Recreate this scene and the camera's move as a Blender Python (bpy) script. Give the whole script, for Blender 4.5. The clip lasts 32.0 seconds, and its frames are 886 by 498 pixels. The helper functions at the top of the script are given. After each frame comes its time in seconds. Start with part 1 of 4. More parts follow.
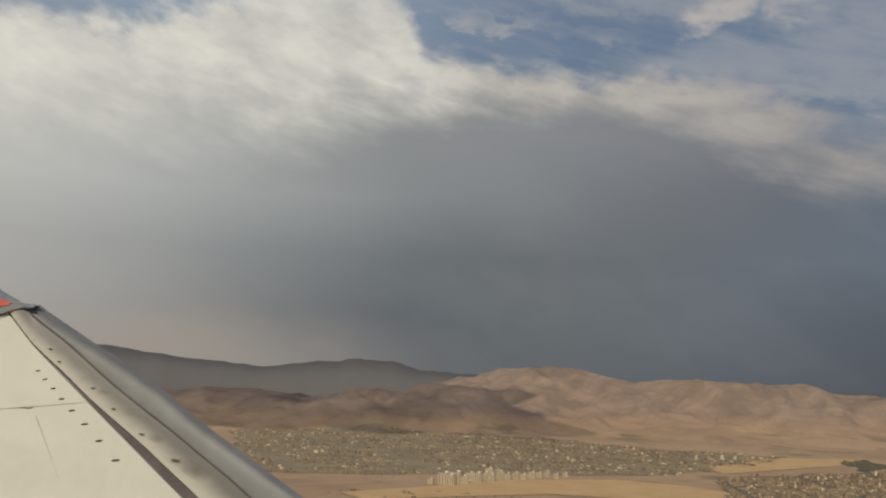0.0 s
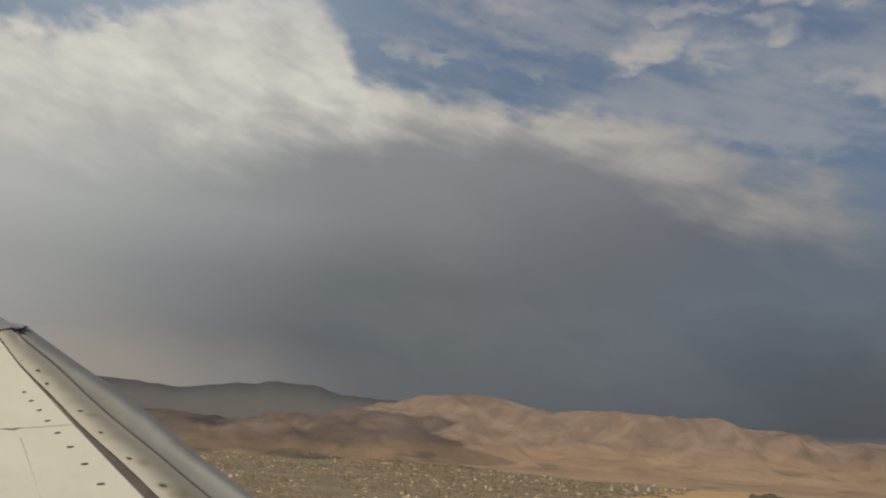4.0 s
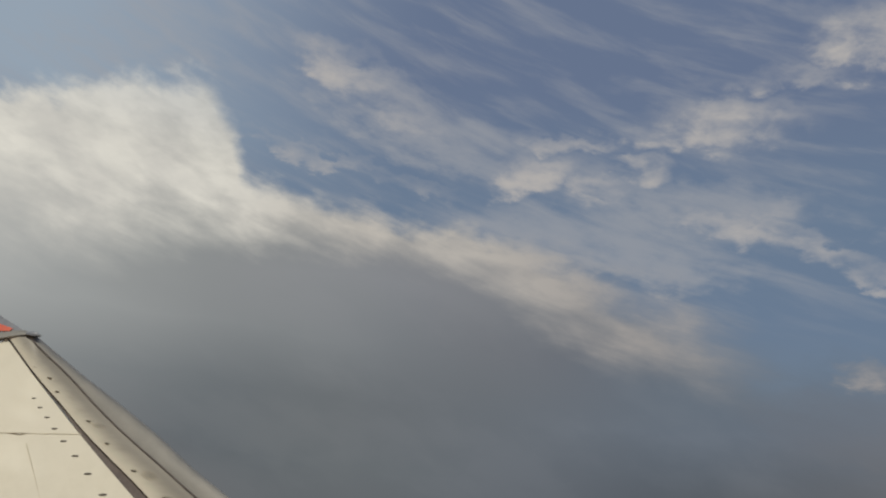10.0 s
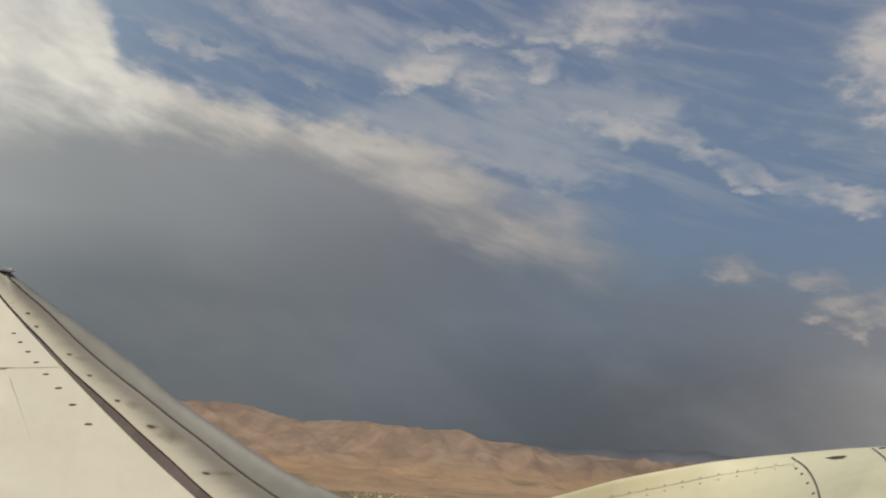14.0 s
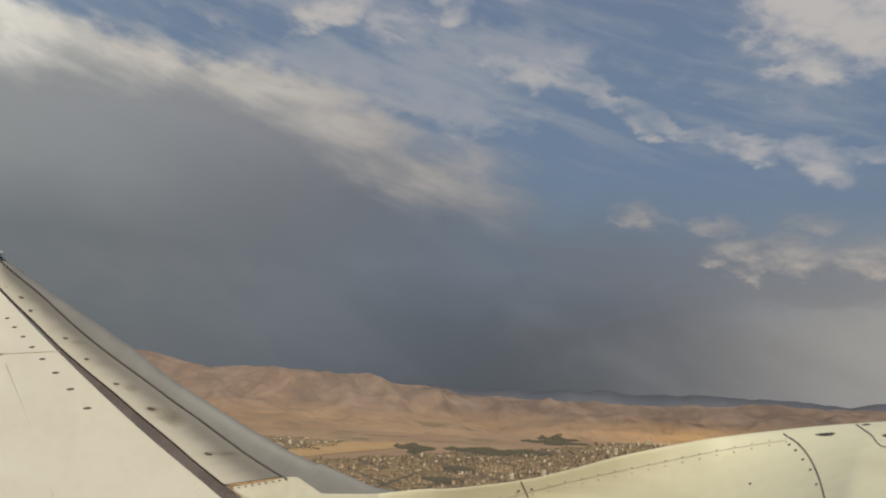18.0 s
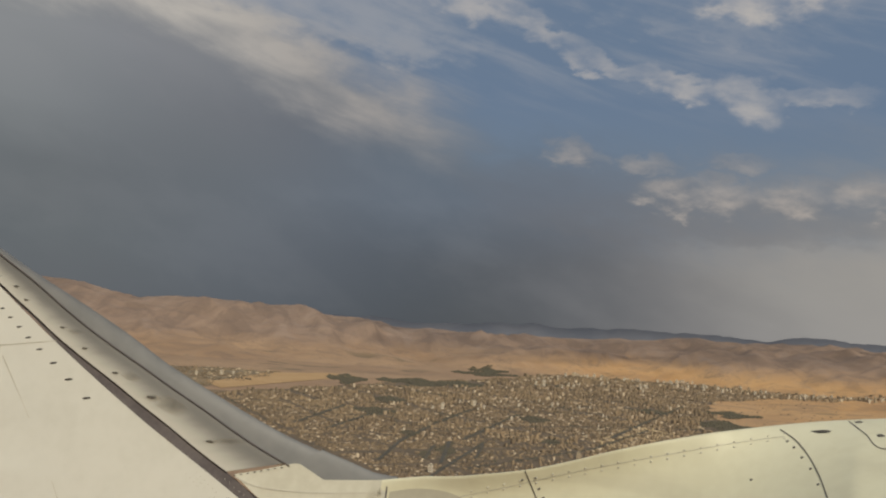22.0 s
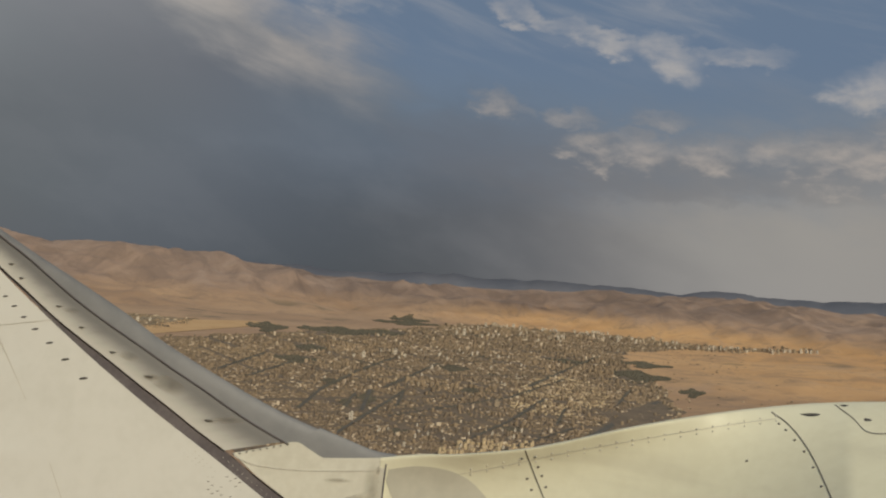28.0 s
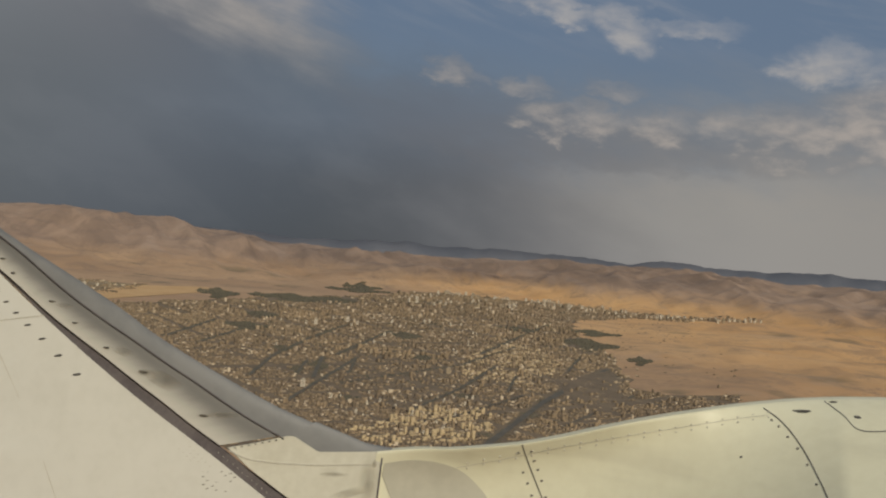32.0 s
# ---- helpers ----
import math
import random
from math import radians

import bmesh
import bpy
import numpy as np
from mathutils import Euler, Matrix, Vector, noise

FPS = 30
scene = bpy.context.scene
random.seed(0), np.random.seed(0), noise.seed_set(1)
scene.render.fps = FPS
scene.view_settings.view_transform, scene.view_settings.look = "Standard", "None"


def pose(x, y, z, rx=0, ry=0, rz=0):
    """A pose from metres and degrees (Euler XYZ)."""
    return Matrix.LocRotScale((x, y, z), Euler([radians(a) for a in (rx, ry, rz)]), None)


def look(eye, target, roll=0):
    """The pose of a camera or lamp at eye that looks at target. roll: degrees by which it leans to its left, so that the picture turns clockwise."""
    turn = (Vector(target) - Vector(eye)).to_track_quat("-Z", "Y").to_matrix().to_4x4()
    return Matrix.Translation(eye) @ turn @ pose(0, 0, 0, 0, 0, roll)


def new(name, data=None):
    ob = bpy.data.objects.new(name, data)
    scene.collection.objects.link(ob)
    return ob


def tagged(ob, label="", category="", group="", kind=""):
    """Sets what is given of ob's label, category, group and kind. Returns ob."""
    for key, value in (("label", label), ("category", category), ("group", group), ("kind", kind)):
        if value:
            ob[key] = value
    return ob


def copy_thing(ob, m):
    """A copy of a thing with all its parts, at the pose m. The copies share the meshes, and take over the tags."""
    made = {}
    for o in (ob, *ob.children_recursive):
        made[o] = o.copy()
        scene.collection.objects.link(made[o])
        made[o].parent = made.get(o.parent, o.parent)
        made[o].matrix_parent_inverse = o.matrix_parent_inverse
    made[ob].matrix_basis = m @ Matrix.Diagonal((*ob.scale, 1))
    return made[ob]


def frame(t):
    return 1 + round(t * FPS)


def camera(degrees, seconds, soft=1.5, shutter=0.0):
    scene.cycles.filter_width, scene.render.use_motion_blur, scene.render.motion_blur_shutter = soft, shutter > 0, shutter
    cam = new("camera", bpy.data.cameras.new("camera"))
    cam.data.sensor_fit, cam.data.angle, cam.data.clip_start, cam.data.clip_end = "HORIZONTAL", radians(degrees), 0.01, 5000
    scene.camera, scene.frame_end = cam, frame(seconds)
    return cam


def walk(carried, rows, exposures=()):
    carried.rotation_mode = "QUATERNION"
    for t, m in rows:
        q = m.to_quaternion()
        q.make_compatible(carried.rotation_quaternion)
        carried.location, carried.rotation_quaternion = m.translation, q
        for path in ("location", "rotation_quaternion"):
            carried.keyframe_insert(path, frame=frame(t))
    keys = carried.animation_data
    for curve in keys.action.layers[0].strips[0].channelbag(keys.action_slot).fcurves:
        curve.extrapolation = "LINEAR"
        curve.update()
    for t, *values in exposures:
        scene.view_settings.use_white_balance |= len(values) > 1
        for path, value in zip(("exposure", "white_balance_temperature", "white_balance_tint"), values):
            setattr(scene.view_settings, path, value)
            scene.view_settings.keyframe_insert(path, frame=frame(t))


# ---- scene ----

# ---------------------------------------------------------------- camera and its way
cam = camera(54, 32.0, soft=2.1)
PATH = [
    (0, 3.979, 3.178, 150.306, 98.746, -2.010, 27.589),
    (0.5, 3.919, 3.092, 150.281, 99.564, -2.158, 26.735),
    (1, 3.762, 3.063, 150.293, 99.934, -2.244, 25.836),
    (1.5, 3.596, 3.011, 150.469, 99.293, -2.646, 24.928),
    (2, 3.494, 2.936, 150.638, 99.078, -1.676, 24.716),
    (2.5, 3.407, 2.853, 150.757, 98.747, -2.811, 23.880),
    (3, 3.380, 2.789, 150.653, 98.894, -3.694, 23.215),
    (3.5, 3.483, 2.648, 150.396, 100.353, -3.317, 23.083),
    (5.5, 3.189, 2.150, 150.235, 100.871, -4.746, 20.062),
    (6, 3.135, 2.240, 149.924, 102.032, -4.238, 19.885),
    (6.5, 3.091, 2.085, 149.649, 103.919, -5.201, 18.908),
    (7, 3.072, 1.913, 149.460, 105.187, -5.198, 18.199),
    (7.5, 3.028, 1.485, 149.324, 103.876, -5.763, 15.196),
    (8, 2.935, 1.439, 149.245, 102.124, -5.373, 14.855),
    (8.5, 2.792, 1.298, 149.272, 102.730, -5.825, 13.892),
    (9, 2.735, 1.273, 149.216, 104.628, -5.942, 14.347),
    (9.5, 2.352, 1.375, 149.255, 108.113, -5.656, 14.430),
    (10, 2.261, 1.277, 149.165, 108.713, -5.784, 13.481),
    (10.5, 2.342, 0.938, 149.018, 105.407, -5.318, 9.908),
    (11, 2.193, 0.830, 148.981, 105.016, -5.234, 9.184),
    (11.5, 2.015, 0.726, 149.033, 104.997, -5.049, 9.328),
    (12, 1.885, 0.627, 149.233, 104.135, -4.345, 8.971),
    (12.5, 1.785, 0.585, 149.395, 102.730, -4.303, 8.335),
    (13, 1.685, 0.547, 149.434, 102.385, -3.990, 8.138),
    (13.5, 1.566, 0.455, 149.444, 102.275, -4.259, 7.413),
    (14, 1.359, 0.387, 149.439, 102.370, -4.335, 6.249),
    (14.5, 1.228, 0.331, 149.438, 102.467, -4.139, 5.612),
    (16.5, 0.639, 0.150, 149.467, 101.470, -3.998, 2.451),
    (17, 0.498, 0.092, 149.551, 100.740, -3.960, 1.797),
    (17.5, 0.334, 0.074, 149.665, 99.935, -3.765, 0.917),
    (18, 0.241, 0.041, 149.782, 99.125, -3.460, 0.382),
    (18.5, 0.126, 0.038, 149.899, 98.469, -3.486, -0.064),
    (19, 0.000, -0.000, 150.000, 97.915, -3.613, -0.514),
    (19.5, -0.116, 0.014, 150.090, 97.377, -3.866, -1.197),
    (20, -0.230, 0.002, 150.169, 96.885, -3.659, -1.550),
    (20.5, -0.363, 0.007, 150.245, 96.165, -4.044, -2.450),
    (21, -0.475, -0.074, 150.331, 96.013, -3.705, -2.930),
    (21.5, -0.565, -0.008, 150.379, 95.478, -3.913, -3.498),
    (22, -0.674, 0.007, 150.426, 94.990, -3.885, -4.040),
    (22.5, -0.764, 0.004, 150.472, 94.445, -4.331, -4.687),
    (23, -0.850, 0.029, 150.508, 93.692, -4.261, -5.370),
    (23.5, -0.950, 0.022, 150.555, 93.282, -3.992, -5.529),
    (24, -1.037, 0.022, 150.591, 93.007, -3.938, -5.907),
    (24.5, -1.132, 0.027, 150.629, 92.782, -4.068, -6.399),
    (25, -1.221, 0.036, 150.656, 92.686, -3.986, -6.836),
    (25.5, -1.299, 0.043, 150.675, 92.632, -4.087, -7.238),
    (27.5, -1.606, 0.060, 150.720, 92.199, -4.613, -8.776),
    (28, -1.682, 0.084, 150.740, 92.055, -4.691, -9.184),
    (28.5, -1.754, 0.113, 150.763, 91.742, -4.770, -9.518),
    (29, -1.832, 0.117, 150.802, 91.506, -4.885, -9.994),
    (29.5, -1.903, 0.137, 150.836, 91.329, -4.966, -10.350),
    (30, -1.974, 0.149, 150.874, 91.038, -5.139, -10.754),
    (30.5, -2.054, 0.182, 150.902, 90.845, -5.120, -11.050),
    (31, -2.112, 0.196, 150.946, 90.585, -5.153, -11.344),
    (31.5, -2.175, 0.213, 150.985, 90.419, -5.182, -11.804),
    (32, -2.249, 0.244, 151.021, 90.200, -5.265, -12.298),
]
walk(cam, [(t, pose(x, y, z, rx, ry, rz)) for t, x, y, z, rx, ry, rz in PATH], exposures=[(0.0, 0.05), (3.0, 0.0), (6.0, -0.07), (9.0, 0.0), (11.0, 0.13), (13.0, 0.17), (18.5, 0.16), (22.0, 0.05), (27.0, 0.0), (32.0, -0.05)])

EYE = Vector((0.0, 0.0, 150.0))

# ---------------------------------------------------------------- sky, sun
SUN_AZ, SUN_EL = 161.0, 39.0      # degrees clockwise from +y, and above the horizon


class V:
    """A number in a node tree that can be reckoned with."""
    tree = None

    def __init__(self, socket):
        self.s = socket

    @staticmethod
    def op(kind, a, b=0.0, c=0.0):
        n = V.tree.nodes.new("ShaderNodeMath")
        n.operation = kind
        for k, v in enumerate((a, b, c)):
            if isinstance(v, V):
                V.tree.links.new(v.s, n.inputs[k])
            else:
                n.inputs[k].default_value = v
        return V(n.outputs[0])

    def __add__(self, o): return V.op("ADD", self, o)
    def __radd__(self, o): return V.op("ADD", self, o)
    def __sub__(self, o): return V.op("SUBTRACT", self, o)
    def __rsub__(self, o): return V.op("SUBTRACT", o, self)
    def __mul__(self, o): return V.op("MULTIPLY", self, o)
    def __rmul__(self, o): return V.op("MULTIPLY", self, o)
    def __truediv__(self, o): return V.op("DIVIDE", self, o)


def step(x, a, b):
    n = V.tree.nodes.new("ShaderNodeMapRange")
    n.interpolation_type = "SMOOTHSTEP"
    V.tree.links.new(x.s, n.inputs[0])
    n.inputs[1].default_value, n.inputs[2].default_value = a, b
    return V(n.outputs[0])


def xyz(a, b, c=0.0):
    n = V.tree.nodes.new("ShaderNodeCombineXYZ")
    for k, v in enumerate((a, b, c)):
        if isinstance(v, V):
            V.tree.links.new(v.s, n.inputs[k])
        else:
            n.inputs[k].default_value = v
    return n.outputs[0]


def fbm(vec, scale, detail=6.0, rough=0.55, warp=0.0):
    n = V.tree.nodes.new("ShaderNodeTexNoise")
    V.tree.links.new(vec, n.inputs["Vector"])
    n.inputs["Scale"].default_value, n.inputs["Detail"].default_value = scale, detail
    n.inputs["Roughness"].default_value, n.inputs["Distortion"].default_value = rough, warp
    return V(n.outputs["Fac"])


def blend(fac, a, b):
    n = V.tree.nodes.new("ShaderNodeMix")
    n.data_type = "RGBA"
    V.tree.links.new(fac.s, n.inputs[0])
    for k, v in ((6, a), (7, b)):
        if isinstance(v, tuple):
            n.inputs[k].default_value = (*v, 1)
        else:
            V.tree.links.new(v, n.inputs[k])
    return n.outputs[2]


def make_sky():
    world = bpy.data.worlds.new("sky")
    scene.world = world
    world.use_nodes = True
    t = V.tree = world.node_tree
    t.nodes.clear()
    out, back = t.nodes.new("ShaderNodeOutputWorld"), t.nodes.new("ShaderNodeBackground")
    sky = t.nodes.new("ShaderNodeTexSky")
    sky.sky_type, sky.sun_disc = "NISHITA", False
    sky.sun_elevation, sky.sun_rotation = radians(SUN_EL), radians(SUN_AZ)
    sky.altitude, sky.dust_density = 1500, 2.0
    co, sep = t.nodes.new("ShaderNodeTexCoord"), t.nodes.new("ShaderNodeSeparateXYZ")
    t.links.new(co.outputs["Generated"], sep.inputs[0])
    x, y, z = (V(sep.outputs[k]) for k in range(3))
    az = V.op("ARCTAN2", x, y) * 57.2958
    el = V.op("ARCSINE", z) * 57.2958
    # slow drift of the shapes so that no edge is straight
    v0 = xyz(az * 0.1, el * 0.16)
    wa = (fbm(v0, 2.2, 5, 0.6) - 0.5) * 4.2
    wb = (fbm(xyz(az * 0.1 + 7.3, el * 0.16 + 2.1), 2.4, 5, 0.6) - 0.5) * 2.6
    a2, e2 = az + wa, el + wb
    fine = fbm(xyz(az * 0.1, el * 0.17 + az * 0.03), 3.0, 6, 0.55, 0.2)
    puff = fbm(xyz(az * 0.10, el * 0.24 + az * 0.04), 2.2, 5, 0.5, 0.4)
    soft = fbm(xyz(az * 0.06, el * 0.12 + az * 0.02), 1.5, 4, 0.45)
    streak = fbm(xyz(az * 0.05, el * 0.27 + az * 0.075), 2.2, 7, 0.58, 0.3)
    crumb = fbm(xyz(az * 0.1, el * 0.19), 5.0, 5, 0.55, 0.2)

    a4, e4 = a2 + (puff - 0.5) * 4.5 + (crumb - 0.5) * 2.0, e2 + (crumb - 0.5) * 2.2 + (puff - 0.5) * 2.0

    def curve(x, lo, hi, top, stops):
        """A line of heights in degrees through (azimuth, height) stops."""
        n = t.nodes.new("ShaderNodeValToRGB")
        n.color_ramp.interpolation = "LINEAR"
        t.links.new(((x - lo) / (hi - lo)).s, n.inputs[0])
        e = n.color_ramp.elements
        while len(e) < len(stops):
            e.new(0.5)
        for k, (p, v) in enumerate(stops):
            e[k].position, e[k].color = (p - lo) / (hi - lo), (v / top, v / top, v / top, 1)
        return V(n.outputs[0]) * top

    def blob(ca, ce, ra, re, lean=0.0):
        da, de = (a4 - ca) / ra, (e4 - ce) / re
        if lean:
            de = de + da * (lean * ra / re)
        return 1.0 - step(da * da + de * de, 0.0, 3.2)

    def most(rows):
        m = None
        for gain, *b in rows:
            q = blob(*b) * gain
            m = q if m is None else V.op("MAXIMUM", m, q)
        return m

    # clear air: the sky's own blue
    blue = t.nodes.new("ShaderNodeMix")
    blue.data_type, blue.blend_type = "RGBA", "MULTIPLY"
    blue.inputs[0].default_value = 1.0
    t.links.new(sky.outputs[0], blue.inputs[6])
    blue.inputs[7].default_value = (0.075, 0.075, 0.08, 1)
    clear = blend(step(el, 8, 16), (0.158, 0.205, 0.262), (0.134, 0.188, 0.272))
    clear = blend(step(el, 20, 31) * 0.8, clear, (0.122, 0.158, 0.25))
    clear = blend(step(0.0 - az, 16, 46) * step(el, 18, 25) * 0.9, clear, (0.30, 0.365, 0.435))
    col = blend(V.op("MULTIPLY", step(el, 34, 60), 1.0), clear, blue.outputs[2])

    # thin clouds in the clear part
    veil = step(streak, 0.42, 0.74) * step(el, 12, 18) * 0.42
    spread = most(((1.0, -4.5, 19.6, 8, 2.0, 0.12), (0.85, 0, 22.3, 7, 1.6, 0.1), (0.85, -19, 26.6, 7, 2.2, 0.25), (0.6, -10, 25.2, 8, 1.6, 0.0), (0.6, 17, 20.5, 7, 1.5, 0.2), (0.7, -38, 28.5, 6, 2.0, -0.2)))
    veil = V.op("MAXIMUM", veil, step(spread * 0.8 + (streak - 0.5) * 1.2 + (crumb - 0.5) * 0.5, 0.2, 0.9) * 0.68)
    col = blend(veil, col, (0.315, 0.325, 0.35))
    cover = most(((0.75, -24, 29.3, 3.4, 1.2, 0.3), (0.65, -20.5, 27.6, 3.2, 1.0, 0.3), (0.62, -25, 23.5, 4.6, 0.42, 0.1), (0.5, -18.8, 22.4, 3.5, 0.4, 0.13),
                  (1.0, -9.6, 23.7, 2.6, 1.0, -0.15), (0.7, -4.9, 23.4, 1.5, 0.9), (0.7, -7.7, 26.2, 3.4, 0.6), (0.75, -1.9, 24.7, 1.5, 0.75), (0.9, 3.2, 27.3, 4.6, 1.3),
                  (0.95, 13.5, 31.6, 3.2, 1.6), (0.65, 8, 29.9, 3.0, 0.6), (0.55, 6.7, 22.2, 1.6, 0.6)))
    cover = V.op("MAXIMUM", cover, most(((0.75, 4.4, 20.9, 3.2, 0.9, 0.2), (0.75, 9.3, 19.3, 2.8, 0.8, 0.36), (0.75, 13.4, 17.2, 2.6, 0.7, 0.36), (0.85, 18.6, 16.1, 3.0, 0.75, 0.1),
                  (0.85, 22.8, 15.0, 1.9, 1.2, 0.1), (0.7, 27, 15.1, 2.4, 0.5), (0.75, 35.2, 13.4, 2.4, 0.9), (0.7, 40, 13.0, 3, 1.2), (1.25, 24.0, 23.6, 4.6, 2.6, 0.1), (1.0, 22.3, 21.3, 2.2, 1.2))))
    thin = step(cover * (1.0 + (puff - 0.5) * 1.5 + (crumb - 0.5) * 0.9), 0.05, 1.3)
    col = blend(thin * 0.8, col, (0.31, 0.318, 0.345))
    col = blend(thin * step(puff * 0.6 + crumb * 0.6 + cover * 0.3, 0.66, 1.1) * 0.8, col, (0.465, 0.435, 0.405))

    # the storm cloud and the murk under it, row over row from the horizon up
    e3 = el + (soft - 0.5) * 3.0 + (fine - 0.5) * 1.0
    a3 = az + (soft - 0.5) * 7.0 + (fine - 0.5) * 2.0

    def shade(*stops):
        n = t.nodes.new("ShaderNodeValToRGB")
        n.color_ramp.interpolation = "CARDINAL"
        t.links.new(((a3 + 56.0) / 96.0).s, n.inputs[0])
        e = n.color_ramp.elements
        while len(e) < len(stops):
            e.new(0.5)
        for k, c in enumerate(stops):
            e[k].position, e[k].color = k / (len(stops) - 1), (*c, 1)
        return n.outputs[0]

    def rise(lo, hi):
        n = t.nodes.new("ShaderNodeMapRange")
        t.links.new(e3.s, n.inputs[0])
        n.inputs[1].default_value, n.inputs[2].default_value = lo, hi
        return V(n.outputs[0])

    dark = shade((0.390, 0.354, 0.320), (0.277, 0.259, 0.240), (0.127, 0.134, 0.142), (0.117, 0.127, 0.137), (0.101, 0.113, 0.128), (0.086, 0.094, 0.103), (0.153, 0.154, 0.158), (0.290, 0.278, 0.263), (0.306, 0.290, 0.269))
    dark = blend(rise(0, 4), dark, shade((0.368, 0.351, 0.329), (0.250, 0.246, 0.237), (0.123, 0.135, 0.145), (0.130, 0.144, 0.154), (0.115, 0.130, 0.150), (0.095, 0.107, 0.123), (0.161, 0.163, 0.169), (0.299, 0.286, 0.267), (0.307, 0.290, 0.268)))
    dark = blend(rise(4, 8), dark, shade((0.379, 0.374, 0.355), (0.264, 0.275, 0.272), (0.159, 0.174, 0.183), (0.137, 0.150, 0.161), (0.132, 0.150, 0.173), (0.126, 0.151, 0.186), (0.163, 0.176, 0.198), (0.298, 0.282, 0.264), (0.298, 0.282, 0.261)))
    dark = blend(rise(8, 12), dark, shade((0.470, 0.470, 0.442), (0.362, 0.372, 0.362), (0.243, 0.255, 0.258), (0.183, 0.197, 0.209), (0.142, 0.155, 0.177), (0.123, 0.155, 0.195), (0.130, 0.154, 0.193), (0.258, 0.248, 0.235), (0.279, 0.268, 0.249)))
    dark = blend(rise(12, 16), dark, shade((0.449, 0.450, 0.422), (0.346, 0.355, 0.346), (0.252, 0.263, 0.264), (0.222, 0.231, 0.245), (0.168, 0.181, 0.202), (0.122, 0.155, 0.195), (0.127, 0.152, 0.188), (0.200, 0.208, 0.220), (0.259, 0.252, 0.243)))
    dark = blend(rise(16, 20), dark, shade((0.425, 0.427, 0.404), (0.313, 0.323, 0.316), (0.235, 0.246, 0.246), (0.214, 0.222, 0.231), (0.191, 0.199, 0.220), (0.132, 0.153, 0.181), (0.133, 0.153, 0.179), (0.172, 0.182, 0.199), (0.250, 0.245, 0.240)))
    # dusty light under the cloud's far end
    dark = blend(step(0.0 - a3, 22, 52) * (1.0 - step(e3, 1.2, 5.0)) * 0.9, dark, (0.325, 0.285, 0.245))
    # its upper edge, and the height under which it darkens
    up = curve(az + wa * 0.5 + (fine - 0.5) * 3.0, -60, 44, 30.0, [(-60, 21), (-49, 21.5), (-43, 24), (-36, 26.4), (-33.4, 26.9), (-31.0, 24.4), (-29.4, 21.3), (-23, 20.6), (-15, 20.1), (-10.9, 19.8), (-6.9, 18.6), (-3, 17.1),
                                          (0.6, 15.7), (4, 13.9), (7, 12.2), (12, 11.2), (18, 10.2), (26, 10.0), (44, 10.5)])
    low = curve(az, -60, 44, 30.0, [(-60, 14.6), (-47, 15.2), (-37, 16.3), (-30, 17.7), (-24, 18.3), (-18, 18.2), (-13, 17.0), (-8, 14.6), (-4, 12.9), (0, 12.1), (4, 11.5), (10, 10.2), (44, 8.0)])
    right = step(az, -12, 4)
    under = up - el + (fine - 0.5) * 3.0 + (streak - 0.5) * (1.2 + right * 2.0) + (puff - 0.5) * (0.6 + right * 3.0) + (crumb - 0.5) * 1.4
    body = step(under / (1.0 + right * 2.4 + step(az, 8, 20) * 1.6), -0.8, 1.3)
    over = el - low + (streak - 0.5) * 2.6 + (fine - 0.5) * 2.4 + (puff - 0.5) * 1.6
    rim = step(over / (1.0 + step(0.0 - az, 24, 44) * 1.4 + right * 0.7), -1.6, 2.0) * (1.0 - step(az, -1, 9))
    rim = rim * (0.92 - right * 0.12 + (streak - 0.5) * (0.5 + right * 0.9) + (puff - 0.5) * 0.8 + (crumb - 0.5) * 0.6)
    rimc = blend(step(0.0 - az, 0, 20), (0.325, 0.305, 0.292), (0.475, 0.445, 0.402))
    rimc = blend(step(0.0 - az, 20, 33), rimc, blend(step(soft * 0.8 + fine * 0.5, 0.42, 0.85), (0.52, 0.505, 0.465), (0.70, 0.675, 0.60)))
    rimc = blend(step(el, 21.5, 27) * 0.45, rimc, (0.44, 0.47, 0.49))
    dark = blend(V.op("MINIMUM", V.op("MAXIMUM", rim, 0.0), 1.0), dark, rimc)
    dark = blend(step(fine * 0.3 + soft * 0.7, 0.44, 0.62) * 0.05, dark, (0.34, 0.335, 0.33))
    col = blend(body, col, dark)

    # the row of heaped clouds low over the plain, with grey undersides
    col = blend(blob(22, 7.5, 10, 1.1) * 0.45, col, (0.152, 0.156, 0.168))
    col = blend(blob(12, 9.3, 5, 1.4) * 0.45, col, (0.138, 0.152, 0.178))
    lumps = most(((0.7, 11.9, 11.9, 1.7, 0.7), (0.5, 13.8, 11.7, 1.2, 0.6), (0.62, 17, 11.3, 1.5, 0.65), (0.55, 22.4, 11.2, 1.6, 0.55), (0.95, 20.2, 9.3, 3.0, 1.0), (0.8, 25.4, 9.3, 2.8, 0.95), (0.78, 29.4, 9.4, 2.6, 0.85),
                  (0.85, 33.2, 9.3, 3.2, 1.3), (0.95, 38.5, 9.6, 4, 2.0), (0.9, 46, 10.5, 6, 3)))
    hm = step(lumps * (1.0 + (puff - 0.5) * 1.4 + (crumb - 0.5) * 0.9), 0.05, 1.25)
    lit = step(puff * 0.55 + crumb * 0.65 + lumps * 0.25, 0.62, 1.0)
    col = blend(hm * 0.85, col, blend(lit, (0.205, 0.205, 0.212), (0.415, 0.368, 0.33)))
    t.links.new(col, back.inputs[0])
    back.inputs[1].default_value = 1.0
